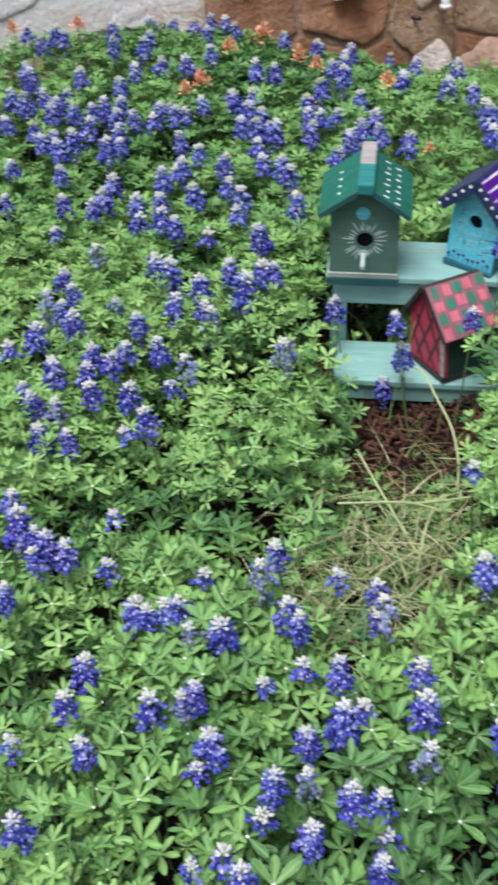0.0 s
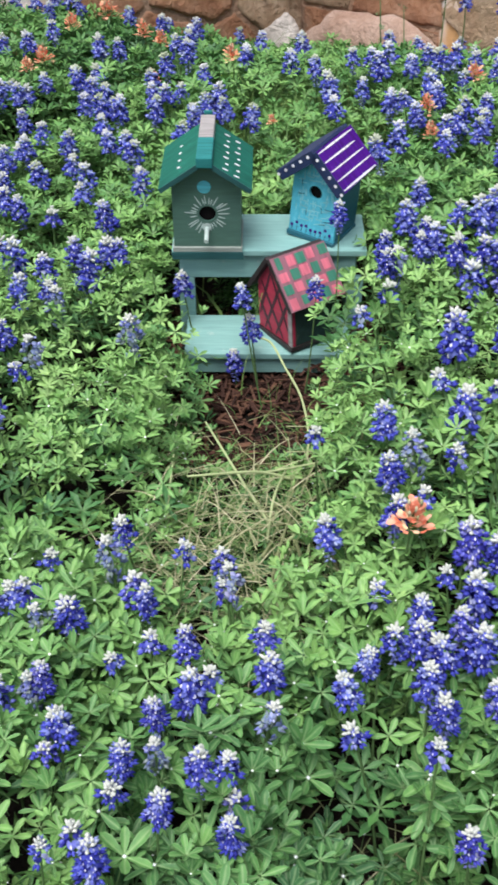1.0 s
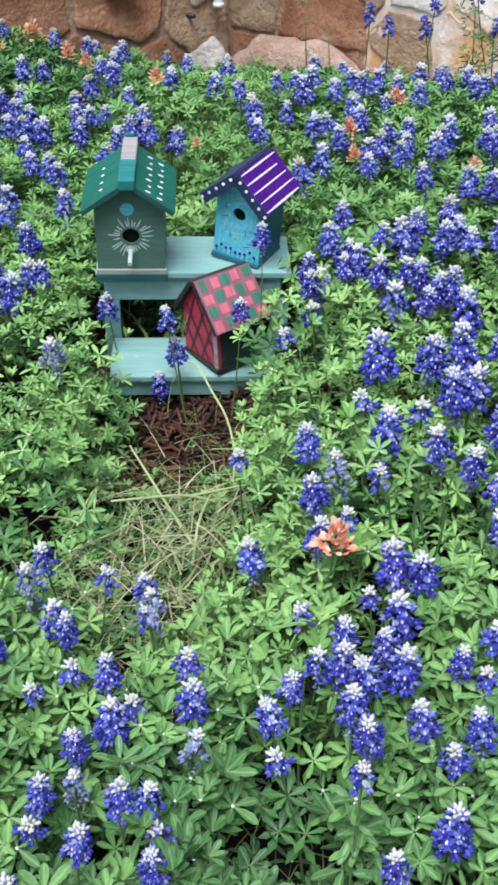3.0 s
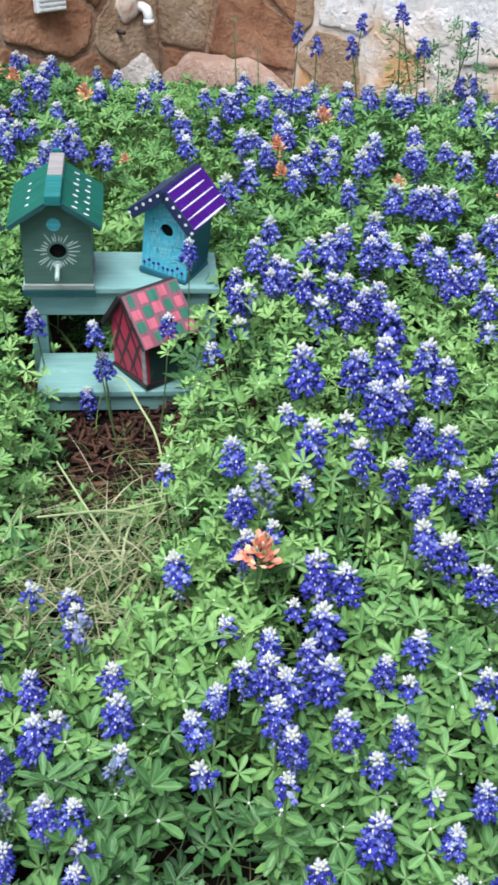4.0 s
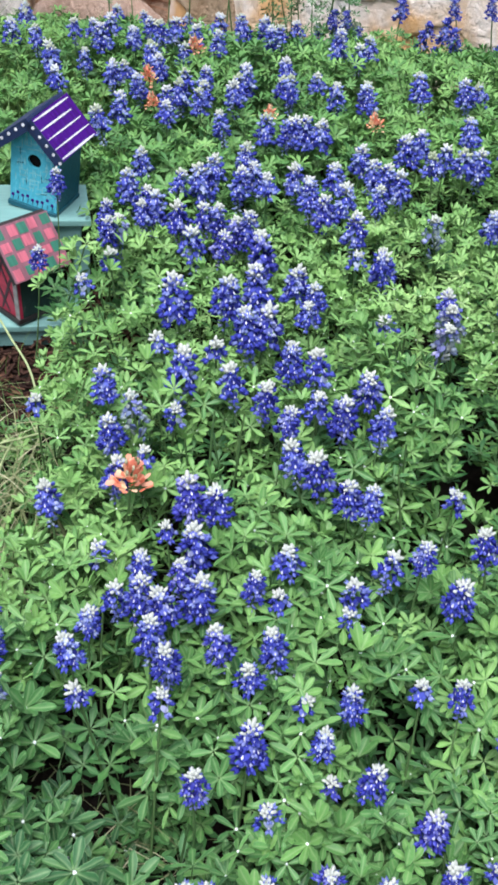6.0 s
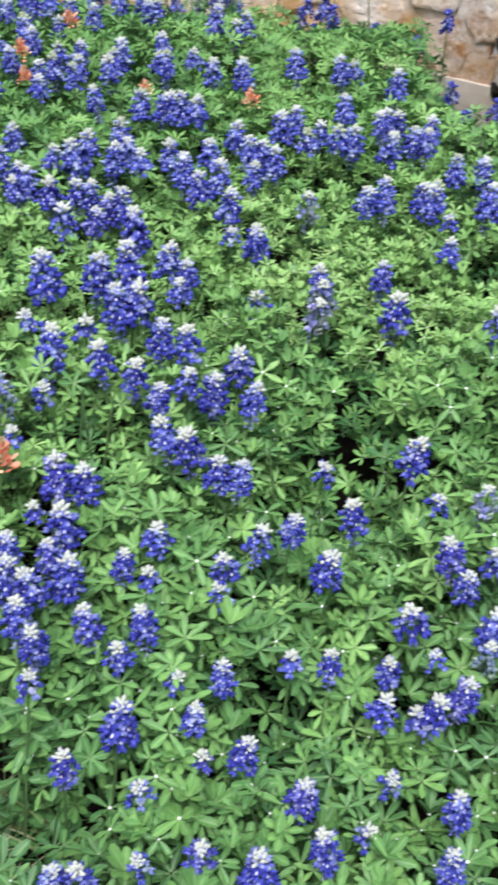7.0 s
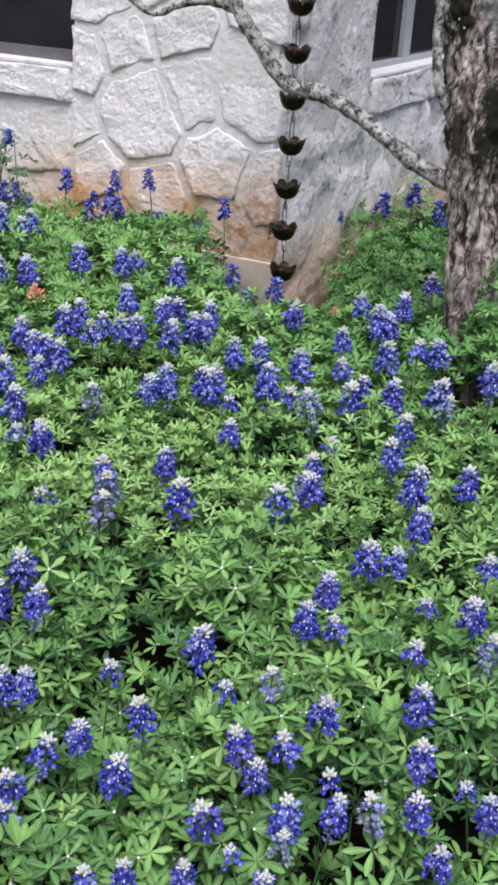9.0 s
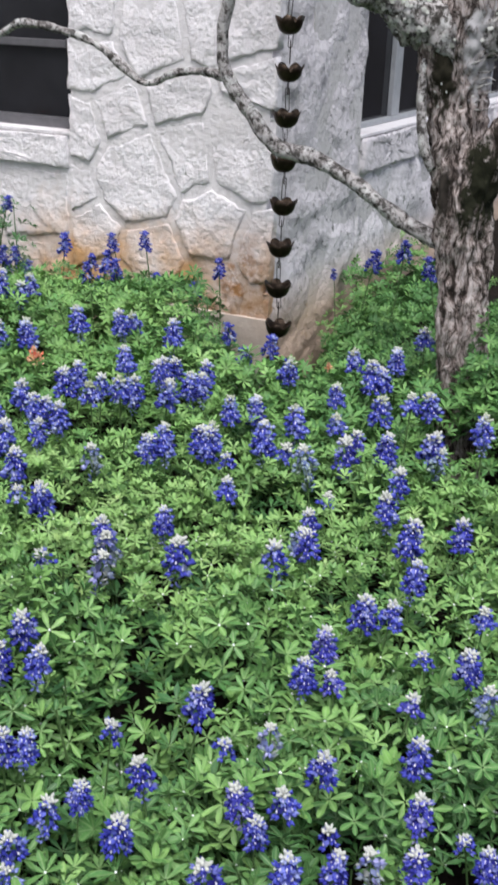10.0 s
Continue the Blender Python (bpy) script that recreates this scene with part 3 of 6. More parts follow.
def rough_coat(y0, y1, z0, z1, step=0.012):
    """Stones smeared over with plaster: a lumpy sheet with worn ledges, closed at its edges."""
    bm = bmesh.new()
    ny, nz = max(2, int((y1 - y0) / step)), max(2, int((z1 - z0) / step))
    rows = []
    for i in range(ny + 1):
        y = y0 + (y1 - y0) * i / ny
        row = []
        for k in range(nz + 1):
            z = z0 + (z1 - z0) * k / nz
            a, b = noise.noise(Vector((y * 2.6, z * 3.4, 5))), noise.noise(Vector((y * 6, z * 9, 8)))
            ledge = 0.016 * min(1, max(0, 3.0 * abs(a) + 0.5 * b)) + 0.007 * b + 0.004 * noise.noise(Vector((y * 20, z * 26, 2))) + 0.002 * noise.noise(Vector((y * 55, z * 60, 4)))
            row.append(bm.verts.new((XC - 0.010 + (0 if 0 < i < ny and 0 < k < nz else -0.02) + max(0.0, ledge), y, z)))
        rows.append(row)
    for a, b in zip(rows, rows[1:]):
        for k in range(nz):
            bm.faces.new((a[k], b[k], b[k + 1], a[k + 1]))
    return part("plaster_coat", bm, GREY_STONE, wall_east, smooth=True)


rough_coat(YS + 0.02, 4.19, 0.10, 2.1)
# smooth mortar skirt round the foot of the corner
FOOT = stone_material("peach_mortar", [(0.3, (0.58, 0.47, 0.40)), (0.55, (0.66, 0.575, 0.52)), (0.8, (0.70, 0.65, 0.62))], None, 0.004, 0.98, 0.88)
part("mortar_skirt", box(XC - 0.42, XC + 0.009, YS - 0.009, YS + 0.01, 0.02, 0.49, bevel=0.003), FOOT, wall_south, "smooth peach-stained mortar skirt")
rough_coat(4.19, 7.1, 0.10, 0.90, 0.02)
lay_stones(wall_east, (4.20, 7.1, 0.89, 1.03), 4, 1, lambda u, v, r: GREY_STONE, 23, east, 0.03, 0.008, 0.8)
lay_stones(wall_west, (2.07, YS, 0.1, 1.7), 3, 4, lambda u, v, r: TAN_STONE if r.random() < 0.2 else BROWN_STONE, 31, west, 0.009, 0.006, 0.55)
lay_stones(wall_wing, (-0.6, 2.07, 0.1, 1.7), 5, 4, lambda u, v, r: WHITE_STONE, 33, west, 0.006, 0.006, 0.6)


def rail(name, parent, b, mat, label=""):
    return part(name, box(*b, bevel=0.003), mat, parent, label)


# windows: dark panes set back behind the stone
window_south = thing("window_1", pose(0, 0, 0), "dark window with grey frame set deep in white stone", "window", kind="structure")
rail("pane", window_south, (-3.0, -2.0, YS + 0.115, YS + 0.125, 1.05, 2.1), GLASS)
rail("bottom_rail", window_south, (-3.0, -2.0, YS + 0.075, YS + 0.114, 1.056, 1.095), DARK_FRAME)
rail("sash_rail", window_south, (-3.0, -2.10, YS + 0.095, YS + 0.114, 1.335, 1.362), DARK_FRAME, "pale grey sash rail")
rail("window_sill", window_south, (-3.0, -2.02, YS + 0.0, YS + 0.115, 1.045, 1.058), WHITE_STONE)
window_east = thing("window_2", pose(0, 0, 0), "dark window with pale grey mullions in stone wall", "window", kind="structure")
rail("pane", window_east, (XC - 0.125, XC - 0.115, 4.15, 7.2, 1.03, 2.1), GLASS)
rail("bottom_rail", window_east, (XC - 0.114, XC - 0.085, 4.15, 7.2, 1.044, 1.065), FRAME)
for y0 in (4.788, 6.40):
    rail("mullion", window_east, (XC - 0.114, XC - 0.09, y0, y0 + 0.095, 1.066, 2.1), FRAME)
rail("window_sill", window_east, (XC - 0.115, XC - 0.0, 4.19, 7.2, 1.030, 1.043), WHITE_STONE)


# ---- rain chain: bronze flower cups on wire links ----
def cup_mesh():
    bm = bmesh.new()
    n, shells = 40, []
    prof = ((0.006, -0.024), (0.018, -0.022), (0.029, -0.014), (0.036, -0.002), (0.039, 0.010))
    for off in (0.0, -0.0018):
        rings = []
        for k, (r, z) in enumerate(prof):
            rings.append([bm.verts.new(((r + off) * math.cos(a), (r + off) * math.sin(a), z)) for a in (2 * math.pi * i / n for i in range(n))])
        lip = []
        for i in range(n):
            a = 2 * math.pi * i / n
            s = abs(math.sin(3 * a)) ** 0.6
            r = 0.0395 + 0.006 * s + off
            lip.append(bm.verts.new((r * math.cos(a), r * math.sin(a), 0.008 + 0.021 * s)))
        rings.append(lip)
        for a, b in zip(rings, rings[1:]):
            for i in range(n):
                bm.faces.new((a[i], a[(i + 1) % n], b[(i + 1) % n], b[i]))
        bm.faces.new(rings[0])
        shells.append(lip)
    for i in range(n):
        bm.faces.new((shells[0][i], shells[0][(i + 1) % n], shells[1][(i + 1) % n], shells[1][i]))
    return bm


def link_mesh(half, wide):
    pts = []
    for i in range(20):
        a = 2 * math.pi * i / 20
        pts.append((wide * math.cos(a), 0, math.copysign(half - wide, math.sin(a)) + wide * math.sin(a)))
    return tube(pts + pts[:1], [0.0014] * 21, 5, close=False)


rain_chain = thing("rain_chain", pose(-1.094, 3.205, 0.386), "dark bronze rain chain of lotus cups hanging at the house corner", "rain chain")
cup_data, link_data, long_data = mesh_of("cup", cup_mesh(), BRONZE), mesh_of("link", link_mesh(0.026, 0.0065), BRONZE), mesh_of("link", link_mesh(0.034, 0.006), BRONZE)
for k in range(17):
    for nm, data, z, turn in (("cup", cup_data, 0, 17 * k), ("link", long_data, 0.060, 40 + 70 * (k % 2)), ("link", link_data, 0.099, 130 + 70 * (k % 2))):
        ob = new(nm, data)
        ob.parent = rain_chain
        ob.matrix_basis = pose(0.003 * math.sin(k * 2.1), 0, 0.133 * k + z, 0, 4 * math.sin(k * 1.7), turn)


# ---- tree with lichen-covered limbs ----
tree = thing("tree", pose(0, 0, 0), "small crooked tree with furrowed grey bark and pale lichen", "tree")


def limb(name, ctrl, sides=14, steps=7, rough=0.30, seed=0, label="", shag=0.0):
    pts = curve_points(ctrl, steps)
    return part(name, tube([p[:3] for p in pts], [p[3] for p in pts], sides, rough, seed, shag=shag), BARK if shag else BRANCH_BARK, tree, label, smooth=True)


limb("trunk", [(-0.34, 2.86, 0.15, 0.10), (-0.365, 2.85, 0.45, 0.072), (-0.381, 2.85, 0.66, 0.063), (-0.391, 2.85, 0.75, 0.066), (-0.404, 2.85, 0.87, 0.067), (-0.419, 2.85, 0.983, 0.071), (-0.422, 2.85, 1.04, 0.070),
               (-0.440, 2.85, 1.12, 0.067), (-0.458, 2.85, 1.20, 0.068), (-0.468, 2.85, 1.28, 0.070), (-0.478, 2.85, 1.36, 0.076), (-0.48, 2.85, 1.45, 0.08), (-0.44, 2.85, 1.6, 0.07), (-0.40, 2.88, 1.9, 0.055), (-0.36, 2.95, 2.5, 0.03)], 110, 20, 0.24, 1, shag=0.0065)
limb("limb", [(-0.44, 2.85, 1.40, 0.055), (-0.54, 2.80, 1.475, 0.056), (-0.64, 2.76, 1.535, 0.052), (-0.78, 2.70, 1.62, 0.045), (-0.95, 2.62, 1.85, 0.035), (-1.05, 2.55, 2.2, 0.02)], 40, 14, 0.4, 2, "thick lichen-covered limb")
limb("limb", [(-0.45, 2.85, 1.42, 0.05), (-0.36, 2.83, 1.475, 0.05), (-0.26, 2.82, 1.53, 0.045), (-0.10, 2.80, 1.66, 0.035), (0.1, 2.75, 1.95, 0.02)], 40, 14, 0.4, 3)
limb("limb", [(-0.430, 2.84, 0.99, 0.035), (-0.398, 2.84, 1.09, 0.046), (-0.353, 2.84, 1.20, 0.042), (-0.30, 2.84, 1.29, 0.038), (-0.18, 2.84, 1.42, 0.03), (0.05, 2.84, 1.7, 0.02)], 72, 16, 0.3, 4, shag=0.004)
limb("dead_stub", [(-0.500, 2.80, 1.14, 0.012), (-0.522, 2.785, 1.19, 0.013), (-0.534, 2.78, 1.263, 0.013), (-0.540, 2.78, 1.327, 0.012), (-0.541, 2.78, 1.384, 0.009), (-0.538, 2.78, 1.40, 0.004)], 18, 8, 0.4, 9, "pale dead stub of peeled bark")
spur = random.Random(3)
for i in range(9):
    z = 1.29 + 0.017 * i
    x = -0.392 + spur.uniform(-0.006, 0.004) if i < 6 else -0.42 + 0.03 * (i - 6)
    limb("twig", [(x - 0.01, 2.79, z, 0.0024), (x + spur.uniform(0.01, 0.02), 2.785, z + spur.uniform(-0.004, 0.012), 0.0018), (x + spur.uniform(0.022, 0.036), 2.78, z + spur.uniform(-0.006, 0.02), 0.0008)], 5, 2, 0.0)
limb("branch", [(-0.425, 2.85, 0.94, 0.030), (-0.49, 2.85, 0.955, 0.026), (-0.603, 2.84, 1.007, 0.0225), (-0.705, 2.83, 1.075, 0.021), (-0.84, 2.84, 1.132, 0.0205), (-0.957, 2.85, 1.152, 0.022),
                (-1.047, 2.85, 1.240, 0.020), (-1.12, 2.85, 1.331, 0.019), (-1.133, 2.85, 1.43, 0.015), (-1.116, 2.85, 1.515, 0.014), (-1.08, 2.84, 1.70, 0.012), (-1.0, 2.8, 2.05, 0.007)], 18, 16, 0.3, 5, "bent grey branch patched with lichen")
limb("branch", [(-1.10, 2.85, 1.315, 0.015), (-1.172, 2.85, 1.33, 0.013), (-1.28, 2.85, 1.322, 0.0115), (-1.372, 2.85, 1.29, 0.012), (-1.457, 2.85, 1.335, 0.0115), (-1.542, 2.85, 1.385, 0.0112),
                (-1.659, 2.85, 1.418, 0.011), (-1.80, 2.85, 1.432, 0.0115), (-1.887, 2.85, 1.398, 0.010), (-2.05, 2.85, 1.36, 0.007)], 16, 14, 0.4, 6)

# ruffled lichen flakes on the limbs and along the upper trunk
flakes, crust = random.Random(9), bmesh.new()
for ctrl, count, reach in (([(-0.44, 2.85, 1.42, 0.06), (-0.54, 2.80, 1.475, 0.056), (-0.64, 2.76, 1.535, 0.052)], 150, 1.0), ([(-0.45, 2.85, 1.42, 0.05), (-0.36, 2.83, 1.475, 0.05), (-0.26, 2.82, 1.53, 0.045)], 110, 1.0),
                           ([(-0.468, 2.85, 1.28, 0.07), (-0.478, 2.85, 1.36, 0.076), (-0.48, 2.85, 1.45, 0.08)], 40, 0.5), ([(-0.603, 2.84, 1.007, 0.0225), (-0.84, 2.84, 1.132, 0.0205), (-0.957, 2.85, 1.152, 0.022), (-1.12, 2.85, 1.331, 0.019)], 130, 1.0)):
    line = curve_points(ctrl, 12)
    for i in range(count):
        p = line[flakes.randrange(len(line) - 1)]
        d = Vector((flakes.gauss(0, 1), flakes.gauss(-0.6, 1), flakes.gauss(0, 1))).normalized()
        c = Vector(p[:3]) + d * p[3] * 1.02
        r = flakes.uniform(0.003, 0.0075) * (0.6 if p[3] < 0.03 else 1.2) * reach
        a, b = d.orthogonal().normalized(), d.cross(d.orthogonal()).normalized()
        ring = [crust.verts.new(c + (a * math.cos(k * 1.05) + b * math.sin(k * 1.05)) * r * flakes.uniform(0.6, 1.3) + d * r * flakes.uniform(0.0, 0.5)) for k in range(6)]
        tip, root_ = crust.verts.new(c + d * r * 0.35), crust.verts.new(c - d * r * 0.5)
        for k in range(6):
            crust.faces.new((ring[k], ring[(k + 1) % 6], tip))
            crust.faces.new((ring[(k + 1) % 6], ring[k], root_))
LICHEN = leafy("lichen_crust", [(0, (0.24, 0.25, 0.22)), (0.6, (0.42, 0.43, 0.40)), (1, (0.56, 0.56, 0.53))], 0.9, 0.05)
tagged(part("lichen", crust, LICHEN, tree), "pale grey-green ruffled lichen", kind="stuff")

# ---- bench with two boards ----
BENCH = pose(-1.80, 1.415, 0.50, 8, 2.7, 53)
bench = thing("bench", BENCH, "worn pale teal painted wooden step bench standing among flowers", "bench")
part("top_board", box(-0.228, 0.228, 0.0, 0.176, -0.016, 0.0, 0.003), TEAL, bench)
part("front_apron", box(-0.212, 0.205, 0.012, 0.028, -0.080, -0.017, 0.002), TEAL, bench)
part("back_apron", box(-0.212, 0.205, 0.148, 0.164, -0.066, -0.017, 0.002), TEAL, bench)
for x0 in (-0.214, 0.190):
    part("side_panel", box(x0, x0 + 0.018, 0.03, 0.146, -0.33, -0.017, 0.002), TEAL, bench)
    part("leg", box(x0 - 0.002, x0 + 0.036, 0.013, 0.029, -0.33, -0.081, 0.002), TEAL, bench)
part("shelf", box(-0.198, 0.193, -0.152, 0.012, -0.203, -0.187, 0.003), TEAL, bench)
part("shelf_apron", box(-0.190, 0.185, -0.142, -0.126, -0.248, -0.204, 0.002), TEAL, bench)
for x0 in (-0.192, 0.169):
    part("step_panel", box(x0, x0 + 0.018, -0.125, 0.011, -0.33, -0.204, 0.002), TEAL, bench)


# ---- birdhouses ----
def gable(w, low, high, y0, y1, hole=None, hole_z=0.0, hole_x=0.0):
    """A pointed wall board w wide, its eaves at low and its peak at high; with a round hole if asked."""
    bm = bmesh.new()
    line = [(-w / 2, 0), (w / 2, 0), (w / 2, low), (0, high), (-w / 2, low)]
    vs = [bm.verts.new((x, y0, z)) for x, z in line]
    es = [bm.edges.new((vs[i], vs[(i + 1) % 5])) for i in range(5)]
    if hole:
        hv = [bm.verts.new((hole_x + hole * math.cos(a), y0, hole_z + hole * math.sin(a))) for a in (2 * math.pi * i / 24 for i in range(24))]
        es += [bm.edges.new((hv[i], hv[(i + 1) % 24])) for i in range(24)]
    bmesh.ops.triangle_fill(bm, edges=es, use_beauty=True)
    faces = list(bm.faces)
    ext = bmesh.ops.extrude_face_region(bm, geom=faces)
    bmesh.ops.translate(bm, verts=[v for v in ext["geom"] if isinstance(v, bmesh.types.BMVert)], vec=(0, y1 - y0, 0))
    return bm


def slope_pose(side, low_x, low_z, high_z):
    """Frame of a roof board: x from the ridge down to the eaves, z out of the board."""
    ang = math.degrees(math.atan2(high_z - low_z, low_x))
    return pose(0, 0, high_z, 0, ang, 0) if side > 0 else pose(0, 0, high_z, 0, 0, 180) @ pose(0, 0, 0, 0, ang, 0)


def disc(r, y, x, z, depth=0.001, n=20):
    bm = bmesh.new()
    a = [bm.verts.new((x + r * math.cos(t), y, z + r * math.sin(t))) for t in (2 * math.pi * i / n for i in range(n))]
    b = [bm.verts.new((v.co.x, y - depth, v.co.z)) for v in a]
    bm.faces.new(b)
    for i in range(n):
        bm.faces.new((a[i], a[(i + 1) % n], b[(i + 1) % n], b[i]))
    return bm


def dab(x0, y0, x1, y1, wide, z=0.0, h=0.0008):
    """A low painted stroke lying on a board."""
    bm = bmesh.new()
    d = Vector((x1 - x0, y1 - y0, 0)).normalized()
    s = Vector((-d.y, d.x, 0)) * wide / 2
    a, b = Vector((x0, y0, z)), Vector((x1, y1, z))
    q = [a - s * 0.5, a + s * 0.5, a.lerp(b, 0.3) + s, a.lerp(b, 0.75) + s, b + s * 0.4, b - s * 0.4, a.lerp(b, 0.75) - s, a.lerp(b, 0.3) - s]
    lo, hi = [bm.verts.new(p) for p in q], [bm.verts.new(p + Vector((0, 0, h))) for p in q]
    bm.faces.new(hi)
    for i in range(8):
        bm.faces.new((lo[i], lo[(i + 1) % 8], hi[(i + 1) % 8], hi[i]))
    return bm


UPRIGHT = pose(0, 0, 0, 90, 0, 0)  # lays a dab on a front board


def birdhouse(name, m, w, d, low, high, over, wall, side, floor, roof_l, roof_r, edge, label, hole_r, hole_z, hole_x=0.0, front_over=0.02, back_over=0.02, t=0.008, fascia=0.002):
    h = thing(name, m, label, "birdhouse", "birdhouses on the bench")
    part("front_wall", gable(w, low, high, 0, t, hole_r, hole_z, hole_x), wall, h)
    part("back_wall", gable(w, low, high, d - t, d), side, h)
    for s in (-1, 1):
        part("side_wall", box(*sorted((s * (w / 2 - t), s * w / 2)), t + 0.0005, d - t - 0.0005, 0.0, low, 0.0), side, h)
    part("floor_board", box(-w / 2 - 0.003, w / 2 + 0.003, -0.006, d, -0.012, -0.0005, 0.001), floor, h)
    # near-black sheet added behind the front wall, painting the shade inside the hole
    part("hole_lining", box(-w / 2 + t + 0.001, w / 2 - t - 0.001, t + 0.004, t + 0.006, 0.005, low), HOLE, h, "black sheet standing in for the shade inside the birdhouse")
    run = math.hypot(w / 2, high - low)
    boards = []
    for s, mat in ((-1, roof_l), (1, roof_r)):
        f = slope_pose(s, w / 2, low, high)
        y0, y1 = (-front_over, d + back_over) if s > 0 else (-d - back_over, front_over)
        r = part("roof_board", box(0.0, run + over, y0, y1, 0.001, 0.001 + t), mat, h, at=f)
        fy = sorted((y0, y0 - 0.0022) if s > 0 else (y1, y1 + 0.0022))
        part("roof_edge", box(0.0, run + over, *fy, -fascia, 0.001 + t), edge, r)
        boards.append(r)
    return h, boards, run


green, (gl, gr), grun = birdhouse("birdhouse", BENCH @ pose(-0.143, -0.004, 0.0135, 0, 0, 0), 0.155, 0.13, 0.166, 0.219, 0.026, GREEN_WALL, GREEN_WALL, PALE_TRIM,
                                  GREEN_ROOF, GREEN_ROOF, GREEN_DARK, "grey-green wooden birdhouse with emerald roof and painted white sunburst", 0.0195, 0.083, 0.002, 0.03, 0.055)
part("base_strip", box(-0.083, 0.083, -0.009, -0.0065, -0.030, -0.0125), GREEN_DARK, green)
part("ridge_cap", box(-0.018, 0.018, -0.038, 0.07, 0.212, 0.236, 0.003), CAP_TEAL, green, "teal front of the ridge cap")
part("ridge_cap", box(-0.017, 0.017, 0.071, 0.190, 0.212, 0.2365, 0.003), BARE_WOOD, green, "bare grey wooden ridge cap")
part("finial", box(-0.010, 0.010, 0.191, 0.198, 0.215, 0.244, 0.003), CAP_TEAL, green)
part("painted_dot", disc(0.0155, -0.0004, -0.004, 0.150), AQUA, green, "pale turquoise painted dot")
part("perch", tube([(0.0, 0.0, 0.047), (0.0, -0.05, 0.040)], [0.0052, 0.0052], 10), RAY_PAINT, green)
part("painted_perch_dab", disc(0.010, -0.0004, 0.0, 0.050), RAY_PAINT, green)
rnd = random.Random(5)
for i in range(26):
    a = 2 * math.pi * i / 26 + rnd.uniform(-0.08, 0.08)
    r0, r1 = 0.0245, 0.0245 + rnd.uniform(0.012, 0.030)
    part("painted_ray", dab(0.002 + r0 * math.cos(a), 0.083 + r0 * math.sin(a), 0.002 + r1 * math.cos(a), 0.083 + r1 * math.sin(a), 0.0025), RAY_PAINT, green, at=pose(0, -0.0003, 0) @ UPRIGHT)
for i in range(7):
    for x in (0.045, 0.075):
        part("painted_dot", dab(x + 0.007 * (i % 2) - 0.004, -0.018 + i * 0.029, x + 0.010, -0.018 + i * 0.029 + 0.004, 0.006, 0.0092), WHITE_PAINT, gr)
for i in range(4):
    part("painted_dot", dab(0.062, -0.120 + i * 0.036, 0.070, -0.122 + i * 0.036, 0.006, 0.0092), WHITE_PAINT, gl)

blue, (bl, br), brun = birdhouse("birdhouse", BENCH @ pose(0.098, 0.048, 0.0125, 0, 4.0, -30), 0.118, 0.115, 0.168, 0.222, 0.030, BLUE_WALL, SIDE_TEAL, SIDE_TEAL,
                                 NAVY, PURPLE, NAVY, "turquoise wooden birdhouse with purple striped roof and navy dotted edge", 0.0165, 0.113, 0.0, 0.032, 0.02, fascia=0.016)
for i in range(5):
    x = 0.006 + i * 0.0245
    part("painted_stripe", dab(x, -0.030, x + 0.003, 0.10 + 0.033 * rnd.random(), 0.0034 + 0.002 * rnd.random(), 0.0092), WHITE_PAINT, br)
for i in range(5):
    for c in (-1, 1):
        part("painted_dot", disc(0.0037, -0.0344, c * (0.012 + i * 0.0170), 0.2115 - i * 0.0156, 0.0012, 10), WHITE_PAINT, blue)
for i in range(9):
    x = -0.052 + i * 0.0125
    part("painted_blossom", disc(0.0040, -0.0004, x, 0.014 + 0.012 * rnd.random(), 0.0008, 8), PURPLE, blue)
    part("painted_stem", dab(x, 0.002, x + 0.002, 0.014, 0.0016), NAVY, blue, at=pose(0, -0.0003, 0) @ UPRIGHT)
for i in range(130):
    a, x, z = rnd.choice((0.15, 1.5)) + rnd.uniform(-0.25, 0.25), rnd.uniform(-0.048, 0.048), rnd.uniform(0.03, 0.175)
    if math.hypot(x, z - 0.113) > 0.026 and math.hypot(x + 0.018 * math.cos(a), z + 0.018 * math.sin(a) - 0.113) > 0.02 and z + 0.9 * abs(x) < 0.19:
        part("brush_stroke", dab(x, z, x + 0.018 * math.cos(a), z + 0.018 * math.sin(a), 0.0024, 0.0, 0.0003), LIGHT_AQUA if i % 11 else SIDE_TEAL, blue, at=pose(0, -0.0003, 0) @ UPRIGHT)
part("vent_slot", box(0.0592, 0.0602, 0.02, 0.095, 0.128, 0.158), BARE_WOOD, blue, "bare wood slot under the eaves")

red, (rl, rr), rrun = birdhouse("birdhouse", BENCH @ pose(0.018, -0.094, -0.174, 0, -5, -56), 0.138, 0.125, 0.118, 0.200, 0.024, RED, DARK_GREEN, BLACKISH,
                                BLACKISH, MAUVE, BLACKISH, "red birdhouse with pink and green checkered roof on lower shelf", 0.0, 0.07, 0.0, 0.015, 0.012)
for x0, z0, x1, z1 in ((-0.064, 0.035, -0.012, 0.165), (-0.045, 0.004, 0.030, 0.150), (0.000, 0.004, 0.054, 0.110), (0.054, 0.030, -0.018, 0.170), (0.030, 0.004, -0.052, 0.125), (-0.018, 0.004, -0.064, 0.075)):
    part("painted_line", dab(x0, z0, x1, z1, 0.0072 + 0.003 * rnd.random()), LATTICE, red, at=pose(0, -0.0003, 0) @ UPRIGHT)
part("corner_strip", box(0.0555, 0.0700, -0.003, -0.0003, 0.0, 0.112), BARE_WOOD, red, "bare pinkish wood strip")
